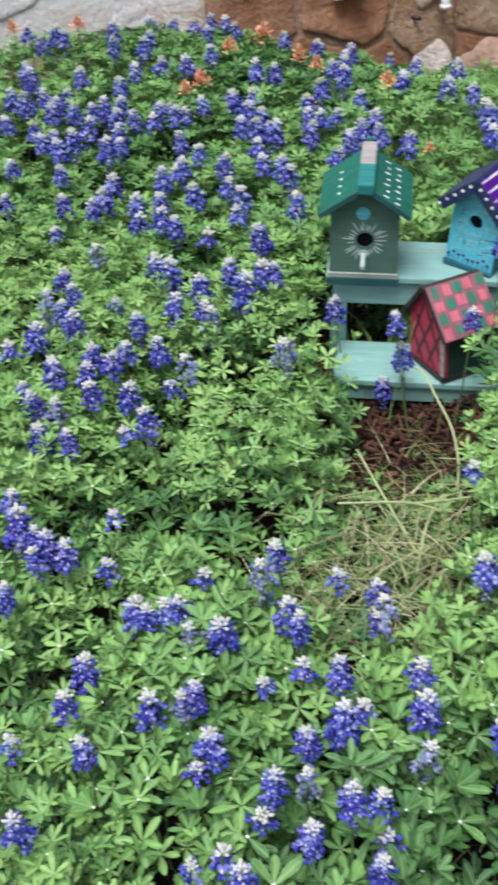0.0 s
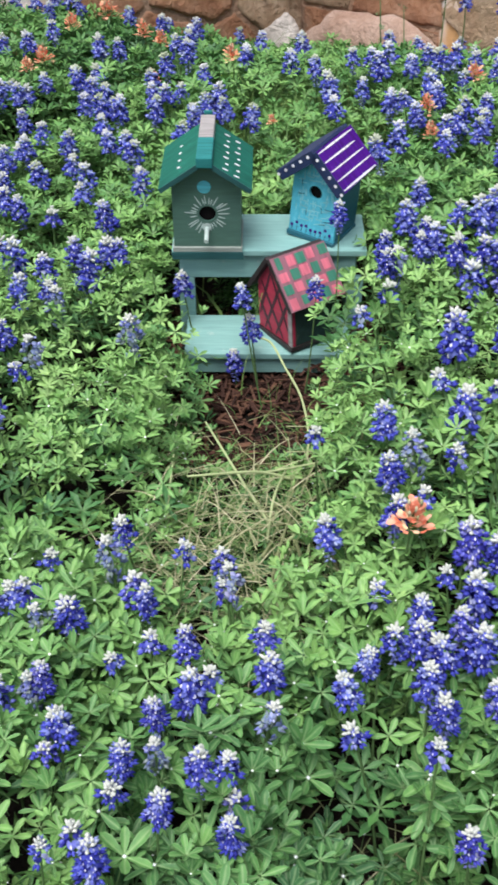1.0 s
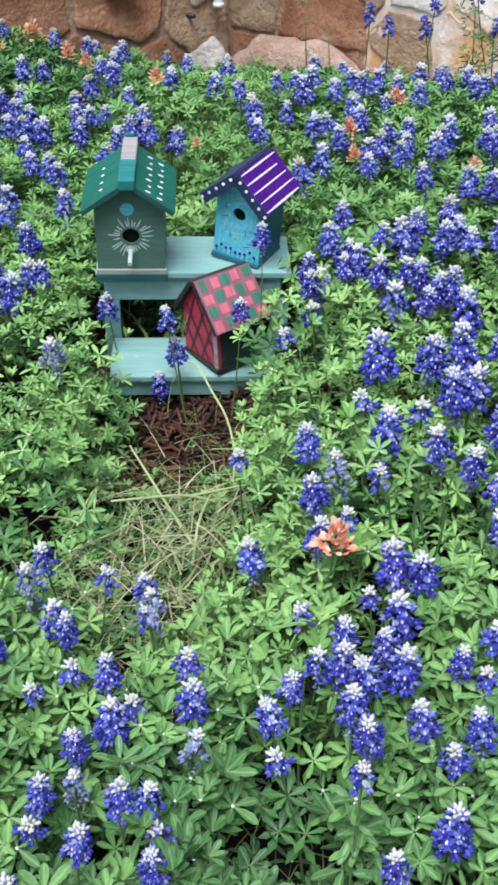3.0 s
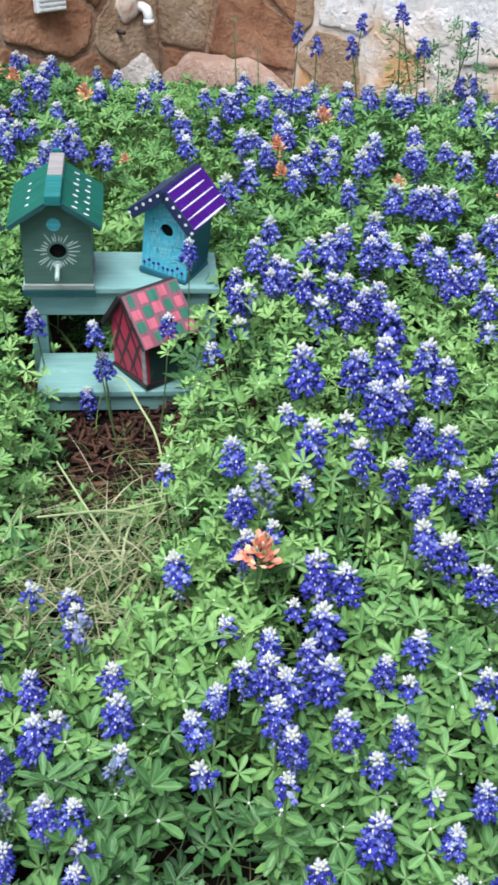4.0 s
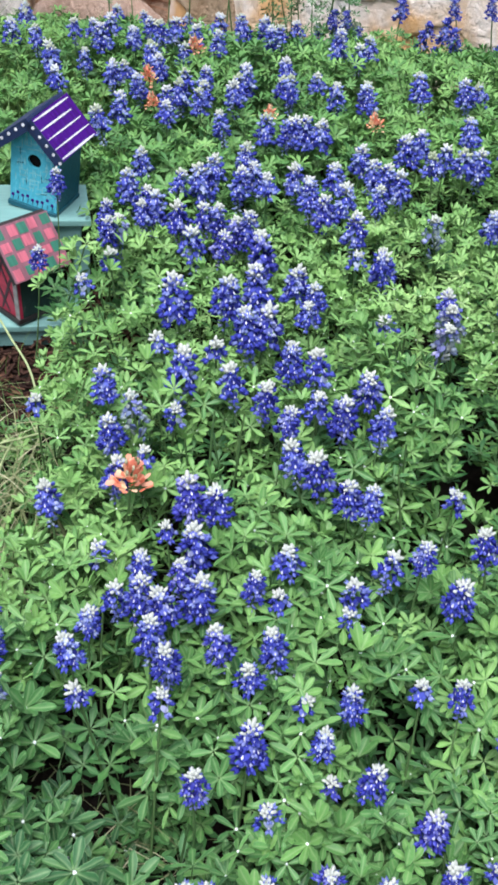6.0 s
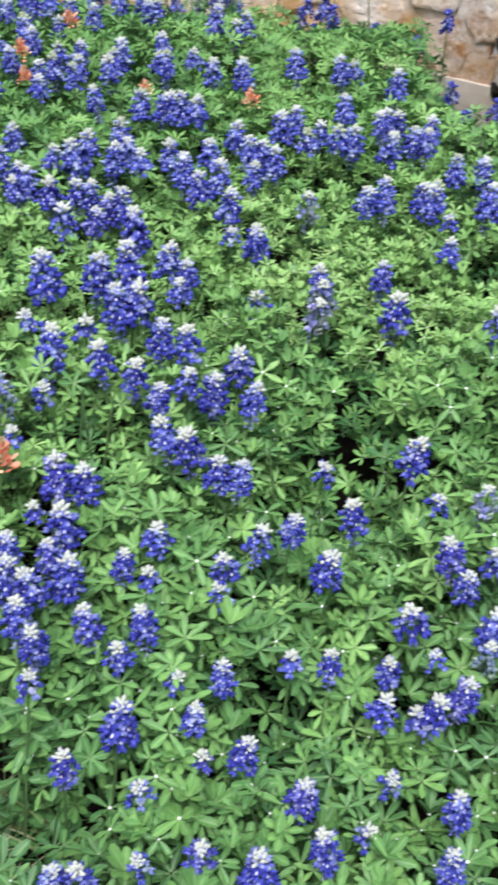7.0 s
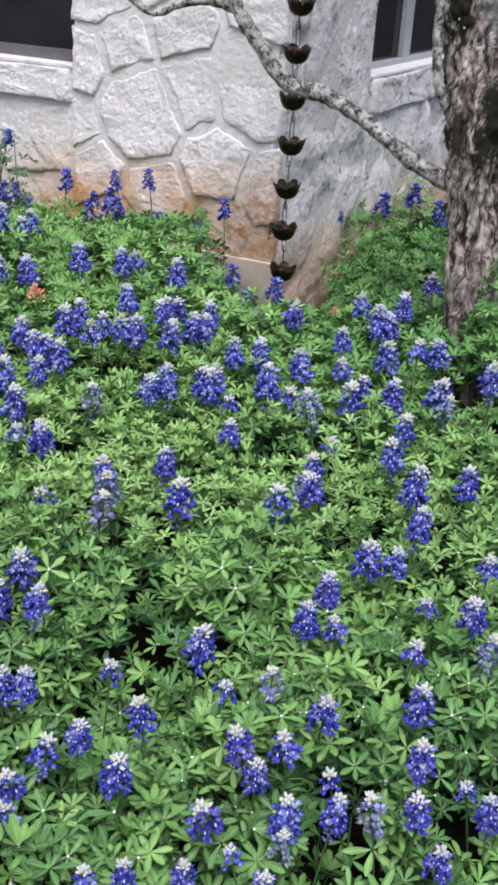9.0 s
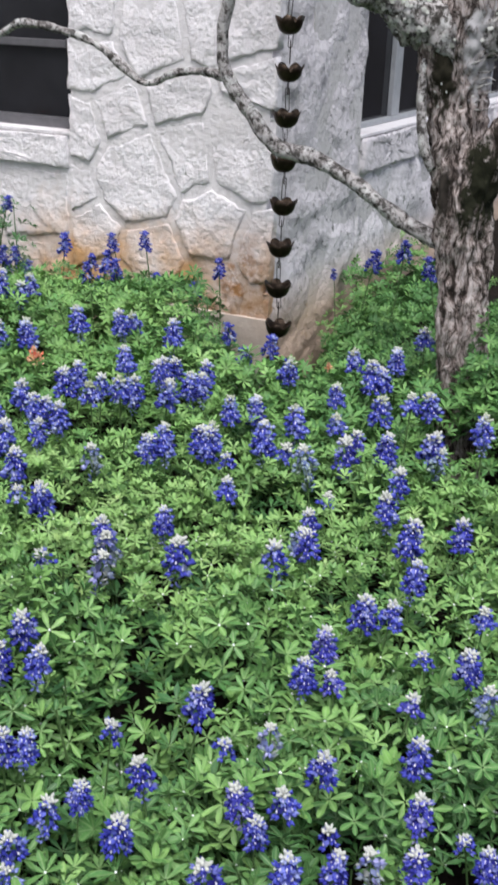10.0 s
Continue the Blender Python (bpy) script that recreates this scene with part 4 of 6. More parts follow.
for i in range(4):
    for j in range(5):
        w = (rrun + 0.022) / 4
        x, y = 0.001 + i * w, -0.013 + j * 0.030
        part("painted_square", box(x + rnd.uniform(0.001, 0.008), x + w - rnd.uniform(0.001, 0.008), y + rnd.uniform(0.001, 0.008), y + 0.030 - rnd.uniform(0.001, 0.009), 0.0091, 0.0097), PINK if (i + j) % 2 else CHECK_GREEN, rr)


# ---- pipe, spigot, vent and loose rocks by the brown wall ----
elbow = thing("pipe_elbow", pose(XW, 3.27, 0.665), "white plastic pipe elbow sticking out of brown stone wall", "pipe")
part("pipe", tube([(-0.05, 0, 0.02), (0.03, 0, 0.02), (0.055, 0, 0.012), (0.065, 0, -0.01), (0.066, 0, -0.045)], [0.022, 0.022, 0.023, 0.022, 0.022], 14), PLASTIC, elbow, smooth=True)
part("collar", tube([(0.066, 0, -0.03), (0.066, 0, -0.05)], [0.026, 0.026], 14), PLASTIC, elbow, smooth=True)
bm = bmesh.new()
bmesh.ops.create_icosphere(bm, subdivisions=3, radius=1)
for v in bm.verts:
    v.co = Vector((v.co.x * 0.02, v.co.y * 0.06, v.co.z * 0.075)) * (1 + 0.35 * noise.noise(v.co * 2))
tagged(part("mortar_patch", bm, MORTAR, at=pose(XW + 0.006, 3.20, 0.70), smooth=True), "lump of white mortar round the pipe on the wall", "mortar", kind="structure")
stub = thing("pipe_stub", pose(XW, 3.13, 0.592), "short black pipe stub in brown stone wall", "pipe")
part("pipe", tube([(-0.03, 0, 0), (0.045, 0.012, -0.004)], [0.011, 0.010], 12), BLACKISH, stub, smooth=True)
vent = thing("wall_vent", pose(XW + 0.02, 2.76, 0.775), "white louvred vent box on brown stone wall", "vent")
part("frame", box(0.0, 0.03, -0.075, 0.075, -0.055, 0.055, 0.004), PLASTIC, vent)
for i in range(5):
    part("slat", box(0.031, 0.042, -0.065, 0.065, -0.046 + i * 0.02, -0.036 + i * 0.02), PLASTIC, vent)


def rock(m, size, seed, mat, label):
    bm = bmesh.new()
    bmesh.ops.create_icosphere(bm, subdivisions=4, radius=1)
    for v in bm.verts:
        d = v.co.copy()
        k = 1 + 0.30 * noise.noise(d * 1.1 + Vector((seed, 0, 0))) + 0.10 * noise.noise(d * 3 + Vector((seed, 0, 0))) + 0.03 * noise.noise(d * 9)
        p = d * k
        p.z = max(p.z, -0.5)
        v.co = Vector((p.x * size[0], p.y * size[1], p.z * size[2]))
    return tagged(part("rock", bm, mat, at=m, smooth=True), label, "rock", "rocks at the foot of the wall")


PALE_ROCK = stone_material("pale_rock", [(0.3, (0.46, 0.40, 0.37)), (0.55, (0.60, 0.54, 0.51)), (0.8, (0.68, 0.63, 0.61))])
rock(pose(-3.84, 3.02, 0.24, 0, 10, -20), (0.135, 0.12, 0.31), 3.0, PALE_ROCK, "pointed pale limestone rock standing by the brown wall")
rock(pose(-3.90, 2.98, 0.20, 0, 0, 10), (0.10, 0.12, 0.20), 8.0, PINK_STONE, "low brownish rock at the foot of the brown wall")
rock(pose(-3.50, 3.26, 0.30, 0, 6, 3), (0.44, 0.12, 0.24), 5.0, PINK_STONE, "long rounded pinkish limestone footing boulder")


# ---- plants ----
def leaflet(length, width, lift, yaw, curl=0.25, rows=((0.06, 0.10), (0.46, 0.85), (0.80, 0.92)), fold=0.12):
    """One folded, blunt-tipped leaflet from the centre outwards: three points to a row, and a tip."""
    v = []
    for s, w in rows:
        z = math.sin(lift) * s * length - curl * length * s * s * 0.4
        v += [(-w * width / 2, s * length * math.cos(lift), z + fold * w * width), (0, s * length * math.cos(lift), z - fold * w * width), (w * width / 2, s * length * math.cos(lift), z + fold * w * width)]
    v.append((0, length * math.cos(lift), math.sin(lift) * length - 0.4 * curl * length))
    f = []
    for k in range(len(rows) - 1):
        a = 3 * k
        f += [(a, a + 1, a + 4), (a, a + 4, a + 3), (a + 1, a + 2, a + 5), (a + 1, a + 5, a + 4)]
    a = 3 * len(rows)
    f += [(a - 3, a - 2, a), (a - 2, a - 1, a)]
    c, s = math.cos(yaw), math.sin(yaw)
    return np.array([(c * x - s * y, s * x + c * y, z) for x, y, z in v]), np.array(f)


FINE_ROWS = ((0.05, 0.16), (0.38, 0.76), (0.66, 0.98), (0.90, 0.60))
PLAIN_ROWS = ((0.06, 0.16), (0.54, 0.98), (0.84, 0.66))


def palm_leaf(seed, count=6, length=0.03, fine=True, petiole=0.05, open_up=0.3):
    """A hand-shaped lupine leaf: five to seven rounded leaflets, on a thin stalk where it is fine. Also the rib value of each point."""
    r = random.Random(seed)
    rows = FINE_ROWS if fine else PLAIN_ROWS
    groups, rib = [], []
    lift = open_up + r.uniform(-0.18, 0.25)
    for i in range(count):
        v, f = leaflet(length * r.uniform(0.80, 1.1), length * r.uniform(0.25, 0.34), lift + r.uniform(-0.2, 0.2), 2 * math.pi * i / count + r.uniform(-0.15, 0.15), r.uniform(0.05, 0.6), rows, r.uniform(0.08, 0.2))
        groups.append((v, f, np.zeros(len(f), int)))
        rib += [1, 1, 1] + [0, 1, 0] * (len(rows) - 1) + [0.5]
    if fine:
        b, pv, pf = r.uniform(-0.012, 0.012), [], []
        for t in (0, 1):
            for a in (0, 2.1, 4.2):
                pv.append((0.0008 * math.cos(a) + b * t, 0.0008 * math.sin(a) + 0.4 * petiole * t, -petiole * t))
        for a in range(3):
            i, j = a, (a + 1) % 3
            pf += [(i, j, j + 3), (i, j + 3, i + 3)]
        groups.append((np.array(pv), np.array(pf), np.ones(len(pf), int)))
        rib += [0] * 6
    return joined(groups), np.array(rib, float)


def small_leaf(seed, count=6, length=0.028):
    """The same leaf in fewer faces, for the far bed."""
    r = random.Random(seed)
    out = []
    for i in range(count):
        a, n, lift = 2 * math.pi * i / count + r.uniform(-0.15, 0.15), length * r.uniform(0.8, 1.1), r.uniform(0.1, 0.7)
        w = n * 0.17
        v = np.array([(0, 0, 0), (-w, 0.60 * n, 0.60 * n * lift + 0.1 * w), (0, 0.58 * n, 0.56 * n * lift - 0.25 * w), (w, 0.60 * n, 0.60 * n * lift + 0.1 * w), (0, n, n * lift * 0.85)])
        c, s = math.cos(a), math.sin(a)
        out.append((v @ np.array([[c, -s, 0], [s, c, 0], [0, 0, 1]]).T, np.array([(0, 2, 1), (0, 3, 2), (1, 2, 4), (2, 3, 4)]), np.zeros(4, int)))
    return joined(out), np.tile((1, 0, 0.8, 0, 0.3), count)


def ball(rx, ry, rz, place, turn=None):
    """A low-polygon rounded blob."""
    g = (1 + 5 ** 0.5) / 2
    v = np.array([(-1, g, 0), (1, g, 0), (-1, -g, 0), (1, -g, 0), (0, -1, g), (0, 1, g), (0, -1, -g), (0, 1, -g), (g, 0, -1), (g, 0, 1), (-g, 0, -1), (-g, 0, 1)]) / math.hypot(1, g)
    f = np.array([(0, 11, 5), (0, 5, 1), (0, 1, 7), (0, 7, 10), (0, 10, 11), (1, 5, 9), (5, 11, 4), (11, 10, 2), (10, 7, 6), (7, 1, 8),
                  (3, 9, 4), (3, 4, 2), (3, 2, 6), (3, 6, 8), (3, 8, 9), (4, 9, 5), (2, 4, 11), (6, 2, 10), (8, 6, 7), (9, 8, 1)])
    v = v * (rx, ry, rz)
    if turn is not None:
        v = v @ np.array(turn).T
    return v + np.array(place), f


def petal(rx, ry, rz, place, turn):
    """A small swollen petal of eight faces."""
    v = np.array([(rx, 0, 0), (-rx, 0, 0), (0, ry, 0), (0, -ry, 0), (0, 0, rz), (0, 0, -rz)])
    c, s_ = math.cos(turn), math.sin(turn)
    v = v @ np.array([[c, -s_, 0], [s_, c, 0], [0, 0, 1]]).T
    return v + np.array(place), np.array([(0, 2, 4), (2, 1, 4), (1, 3, 4), (3, 0, 4), (2, 0, 5), (1, 2, 5), (3, 1, 5), (0, 3, 5)])


def floret(size, azim, z, radius, droop):
    """A pea blossom: two swollen wings below, a small upright banner folded back in two lobes, with a pale spot on its crease."""
    out = []
    for side in (-1, 1):
        v, f = petal(0.0028 * size, 0.0060 * size, 0.0036 * size, (side * 0.0021 * size, 0.0066 * size, -0.0010), -side * 0.22)
        out.append((v, f, np.zeros(8, int)))
    b = np.array([(0, 0.0026, -0.0005), (-0.0036, 0.0020, 0.0020), (-0.0058, -0.0016, 0.0054), (-0.0042, -0.0030, 0.0088), (-0.0016, 0.0004, 0.0096), (0, 0.0022, 0.0082),
                  (0.0016, 0.0004, 0.0096), (0.0042, -0.0030, 0.0088), (0.0058, -0.0016, 0.0054), (0.0036, 0.0020, 0.0020), (0, 0.0034, 0.0046)]) * size
    out.append((b, np.array([(10, i, i + 1) for i in range(9)] + [(10, 9, 0)]), np.zeros(10, int)))
    s = np.array([(0, 0.0052, 0.0022), (0.0015, 0.0044, 0.0046), (0, 0.0036, 0.0076), (-0.0015, 0.0044, 0.0046)]) * size
    out.append((s, np.array([(0, 1, 2), (0, 2, 3)]), np.full(2, 2)))
    v, f, k = joined(out)
    cd, sd = math.cos(-droop), math.sin(-droop)
    v = v @ np.array([[1, 0, 0], [0, cd, -sd], [0, sd, cd]]).T + (0, radius, 0)
    c, s_ = math.cos(azim), math.sin(azim)
    return v @ np.array([[c, -s_, 0], [s_, c, 0], [0, 0, 1]]).T + (0, 0, z), f, k


def spike(seed, height=0.075, full=1.0, white=1.0, slim=1.0):
    """A bluebonnet head about its middle: whorls of blossoms (0), widest a third of the way up, pale buds on top (1), spots (2)."""
    r = random.Random(seed)
    blue, top = [], []
    rows = max(2, int(round(height / (0.0088 * slim))))
    for k in range(rows):
        t = k / (rows - 1)
        girth = (0.86 + 0.9 * t if t < 0.2 else 1.04 - 0.62 * (t - 0.2))
        n = int(round(8.6 * girth * full))
        start = r.uniform(0, 6.28)
        for i in range(n):
            if r.random() < 0.20 - 0.14 * t:
                continue
            v, f, m = floret(slim * r.uniform(0.76, 1.16) * (1.10 - 0.30 * t), start + 2 * math.pi * i / n + r.uniform(-0.3, 0.3), -height / 2 + t * height * 0.74 + r.uniform(-0.004, 0.004),
                             (0.0106 + r.uniform(-0.003, 0.003)) * girth * slim, r.uniform(-0.2, 0.45) - 0.55 * t)
            if r.random() < (0.50 if t > 0.74 else 0.13):
                m = np.where(m == 0, 3, m)
            blue.append((v, f, m))
    # pale closed buds: a rounded crown of small separate tips
    v, f = [(0, 0, height * 0.13)], []
    tall = max(0.011, 0.0155 * (0.6 + 0.4 * white))
    for k in range(15):
        a, out = k * 2.4 + r.uniform(-0.3, 0.3), 1.15 * math.sqrt(k / 15) * r.uniform(0.85, 1.15)
        d = np.array((math.sin(out) * math.cos(a), math.sin(out) * math.sin(a), math.cos(out)))
        s1 = np.array((-math.sin(a), math.cos(a), 0))
        s2 = np.cross(d, s1)
        n = tall * r.uniform(0.75, 1.2)
        base = np.array((0, 0, height * (0.23 - 0.10 * k / 15)))
        i = len(v)
        for t, w in ((0.40, 0.0024), (0.80, 0.0027)):
            for c in range(4):
                v.append(tuple(base + d * n * t + (s1 * math.cos(c * 1.571) + s2 * math.sin(c * 1.571)) * w * r.uniform(0.8, 1.2)))
        v.append(tuple(base + d * n))
        for c in range(4):
            e = (c + 1) % 4
            f += [(0, i + e, i + c), (i + c, i + e, i + 4 + e), (i + c, i + 4 + e, i + 4 + c), (i + 4 + c, i + 4 + e, i + 8)]
    top.append((np.array(v), np.array(f), np.ones(len(f), int)))
    return joined(blue), joined(top)


def stem_arrays(length, bend, r0=0.0016):
    v, f = [], []
    for k in range(5):
        t = k / 4
        for a in (0, 1.57, 3.14, 4.71):
            v.append((r0 * (1 + 0.5 * t) * math.cos(a) + bend * t * t, r0 * (1 + 0.5 * t) * math.sin(a), 0.018 - length * t))
    for k in range(4):
        for a in range(4):
            i, j = 4 * k + a, 4 * k + (a + 1) % 4
            f += [(i, j, j + 4), (i, j + 4, i + 4)]
    return np.array(v), np.array(f), np.zeros(len(f), int)


def shared(name, arrays, mats):
    """One mesh shared by all parts of its kind."""
    return arrays_mesh(name, *arrays, mats)


def pods(seed, height):
    """Silvery seed pods that point up round the lower stem."""
    r = random.Random(seed)
    out = []
    for k in range(12):
        a = k * 2.4
        tilt = Matrix.Rotation(a, 3, "Z") @ Matrix.Rotation(r.uniform(-0.9, -0.4), 3, "X")
        v, f = ball(0.0020, 0.0024, 0.0095 * r.uniform(0.7, 1.2), (0, 0, 0), tilt)
        out.append((v + (-0.008 * math.sin(a), 0.008 * math.cos(a), -height * 0.55 - 0.035 * r.random()), f, np.zeros(len(f), int)))
    return joined(out)


def tail(seed, height):
    """Shrivelled pale blossoms left on the stem under a full head."""
    r = random.Random(seed)
    out = []
    for k in range(14):
        a = k * 2.4 + r.uniform(-0.4, 0.4)
        v, f = petal(0.0022, 0.0050 * r.uniform(0.7, 1.3), 0.0028, (-0.0055 * math.sin(a), 0.0055 * math.cos(a), -height * 0.5 - 0.002 - 0.0020 * k), a)
        out.append((v, f, np.full(8, 3)))
    return joined(out)


KINDS = []
for q in range(13):
    faded, young, slim = q in (8, 9), q in (10, 11), q == 12
    tall = 0.046 + 0.006 * (q % 2) if faded else 0.026 if young else 0.056 if slim else 0.045 + 0.006 * (q % 4)
    blue_part, white_part = spike(100 + q, tall, 0.45 if faded else 0.6 if young else 1.0 if q % 4 else 0.8, 0.5 if faded else 0.1 if slim else 1.0 if q % 3 else 0.7, 0.88 if slim else 1.0)
    if faded:
        blue_part = joined([blue_part, pods(q, tall)])
    elif q in (1, 3, 4, 6):
        blue_part = joined([blue_part, tail(q, tall)])
    stem_part = stem_arrays(0.30, 0.03 * math.sin(q * 2.2))
    KINDS.append((blue_part, white_part, stem_part, shared("flower_spike", blue_part, [FADED, BUD, FADED, PETAL_PALE] if faded else [PETAL, BUD, SPOT, PETAL_PALE]),
                  shared("white_tip", (white_part[0], white_part[1], white_part[2] * 0), [PETAL if slim else BUD]), shared("stem", stem_part, [STEM])))

def bluebonnet(x, y, lift=0.0, size=1.0, lean=9.0, label="", group="bluebonnets in the bed", rnd=random.Random(77), kind=None):
    """One flower head on its stem, its middle at the height of the flower tops."""
    u = rnd.random()
    q = kind if kind is not None else int(8 * u)
    z = rise(x, y) + lift - 0.008
    m = pose(x, y, z, rnd.uniform(-lean, lean), rnd.uniform(-lean, lean), rnd.uniform(0, 360)) @ Matrix.Scale(size * rnd.uniform(0.78, 1.04) * (1.12 + 0.20 * clamp((-0.5 * x + 0.8 * y - 1.0) / 0.6)), 4)
    root = thing("bluebonnet", m, label or (("deep blue bluebonnet with white tip on green stem", "violet-blue bluebonnet with pale green buds", "full blue bluebonnet spike among green leaves")[q % 3] if q < 8 else "faded grey-blue bluebonnet with silvery seed pods" if q < 10 else "young bluebonnet with cream buds and few petals"), "flower", group)
    for nm, data in (("flower_spike", KINDS[q][3]), ("white_tip", KINDS[q][4]), ("stem", KINDS[q][5])):
        ob = new(nm, data)
        ob.parent = root
    return root


# plan places of the heads, from the front of the bed towards the house
BED_FRONT = [
    (-1.49, 0.34), (-1.46, 0.35), (-1.44, 0.32), (-1.39, 0.25), (-1.20, 0.42), (-1.19, 0.45), (-1.18, 0.47), (-1.16, 0.30), (-1.12, 0.25),
    (-1.07, 0.60), (-1.04, 0.60), (-1.03, 0.24), (-1.02, 0.41), (-0.97, 0.12), (-0.93, 0.39), (-0.93, 0.60), (-0.86, 0.50), (-0.86, 0.69),
    (-0.83, 0.43), (-0.75, 0.50), (-0.74, 0.33), (-0.74, 0.43), (-0.73, 0.77), (-0.73, 0.53), (-0.72, 0.72), (-0.67, 0.49), (-0.66, 0.82),
    (-0.62, 0.81), (-0.53, 0.93), (-0.50, 0.74), (-0.42, 0.64), (-0.41, 0.90), (-0.41, 0.96), (-0.40, 0.66), (-0.33, 0.91), (-0.30, 1.06),
    (-0.24, 0.92), (-0.23, 1.10), (-0.21, 1.06), (-0.18, 0.88), (-0.15, 1.10), (-0.13, 1.14), (-0.07, 1.03), (-0.04, 0.96), (0.07, 1.29),
]
BED_NEAR = [
    (-1.96, 0.65), (-1.93, 0.48), (-1.90, 0.67), (-1.90, 0.61), (-1.88, 0.48), (-1.83, 0.59), (-1.76, 0.45), (-1.71, 0.49), (-1.67, 0.64),
    (-1.61, 0.34), (-1.19, 0.65), (-1.06, 1.10), (-1.02, 0.73), (-0.97, 1.03), (-0.95, 0.88), (-0.88, 1.22), (-0.84, 1.33), (-0.81, 1.23),
    (-0.80, 1.35), (-0.75, 1.22), (-0.74, 0.88), (-0.73, 0.82), (-0.73, 1.03), (-0.71, 0.85), (-0.70, 1.17), (-0.69, 0.91), (-0.64, 1.33),
    (-0.60, 0.97), (-0.59, 1.17), (-0.56, 1.19), (-0.44, 1.16), (-0.37, 1.15), (-0.26, 1.55), (-0.24, 1.27), (-0.21, 1.55), (-0.20, 1.25),
    (-0.18, 1.30), (-0.15, 1.38), (-0.14, 1.23), (-0.08, 1.27), (-0.03, 1.47), (-0.03, 1.83), (-0.02, 1.70), (-0.00, 1.39), (0.11, 1.38),
]
BED_MIDDLE = [
    (-2.89, 0.77), (-2.74, 0.89), (-2.65, 0.94), (-2.47, 1.00), (-2.44, 1.05), (-2.38, 1.06), (-2.33, 0.73), (-2.25, 0.72), (-2.19, 0.67),
    (-2.17, 1.19), (-2.13, 0.58), (-2.07, 1.05), (-2.05, 0.96), (-2.01, 0.78), (-2.00, 1.10), (-1.98, 1.12), (-1.95, 0.92), (-1.92, 0.71),
    (-1.88, 0.77), (-1.54, 1.54), (-1.52, 1.64), (-1.48, 1.49), (-1.48, 1.59), (-1.48, 1.63), (-1.36, 1.66), (-1.24, 1.59), (-1.18, 1.85),
    (-1.08, 1.83), (-1.01, 1.55), (-0.95, 1.53), (-0.91, 1.46), (-0.78, 2.12), (-0.77, 1.71), (-0.76, 2.12), (-0.69, 1.81), (-0.63, 1.97),
    (-0.46, 2.29), (-0.44, 1.81), (-0.43, 1.95), (-0.40, 1.88), (-0.39, 2.30), (-0.32, 2.18), (-0.18, 1.89), (-0.18, 1.76), (-0.14, 2.06),
]
# longer heads, young heads with few petals, and faded heads
LONG_NEAR = [
    (-1.77, 0.65), (-1.55, 0.33), (-1.42, 0.37), (-1.22, 0.41), (-1.10, 0.50), (-1.04, 0.35), (-0.90, 0.98), (-0.86, 0.56), (-0.81, 0.66),
    (-0.78, 1.02), (-0.74, 1.28), (-0.71, 0.96), (-0.70, 1.30), (-0.68, 0.86), (-0.66, 1.18), (-0.65, 0.91), (-0.59, 0.88), (-0.59, 1.03),
    (-0.53, 0.88), (-0.49, 1.06), (-0.48, 0.83), (-0.47, 1.12), (-0.39, 1.24), (-0.38, 1.41), (-0.30, 0.78), (-0.24, 1.17), (-0.23, 0.81),
    (0.02, 1.33),
]
LONG_BEHIND = [
    (-2.22, 0.93), (-2.17, 0.94), (-2.12, 0.67), (-2.02, 0.88), (-1.98, 1.04), (-1.97, 0.56), (-1.41, 1.63), (-1.34, 1.68), (-1.30, 1.56),
    (-1.27, 1.66), (-1.26, 1.69), (-1.17, 1.63), (-1.15, 1.36), (-1.07, 1.42), (-1.06, 1.49), (-0.97, 1.20), (-0.96, 1.35), (-0.95, 1.75),
    (-0.94, 1.38), (-0.87, 2.04), (-0.71, 1.38), (-0.61, 1.73), (-0.47, 2.24), (-0.31, 2.08), (-0.30, 2.36), (-0.26, 1.64), (-0.23, 2.01),
    (-0.23, 1.75),
]
YOUNG = [
    (-1.36, 0.42), (-1.24, 0.54), (-1.12, 0.16), (-0.99, 0.51), (-0.99, 0.71), (-0.98, 0.57), (-0.92, 0.36), (-0.87, 0.60), (-0.82, 0.87),
    (-0.81, 0.40), (-0.80, 0.29), (-0.79, 0.33), (-0.70, 0.52), (-0.68, 0.70), (-0.60, 0.78), (-0.57, 0.99), (-0.48, 1.04), (-0.46, 0.92),
    (-0.42, 0.80), (-0.38, 0.88), (-0.36, 0.73), (-0.35, 1.04), (-0.19, 1.16), (-0.17, 1.09), (-0.16, 1.01), (-0.15, 0.94), (0.07, 1.40),
]
YOUNG_BEHIND = [
    (-2.63, 0.82), (-2.30, 1.11), (-2.16, 0.79), (-2.15, 0.52), (-1.76, 0.74), (-1.68, 0.60), (-1.47, 0.48), (-1.41, 1.43), (-1.38, 1.33),
    (-1.15, 1.02), (-1.10, 0.71), (-1.07, 1.24), (-1.02, 1.76), (-0.97, 1.28), (-0.92, 1.13), (-0.90, 1.04), (-0.82, 1.58), (-0.77, 0.96),
    (-0.70, 2.10), (-0.60, 2.20), (-0.48, 1.30), (-0.44, 2.07), (-0.31, 1.36), (-0.11, 1.31), (-0.10, 1.70), (-0.08, 1.59),
]
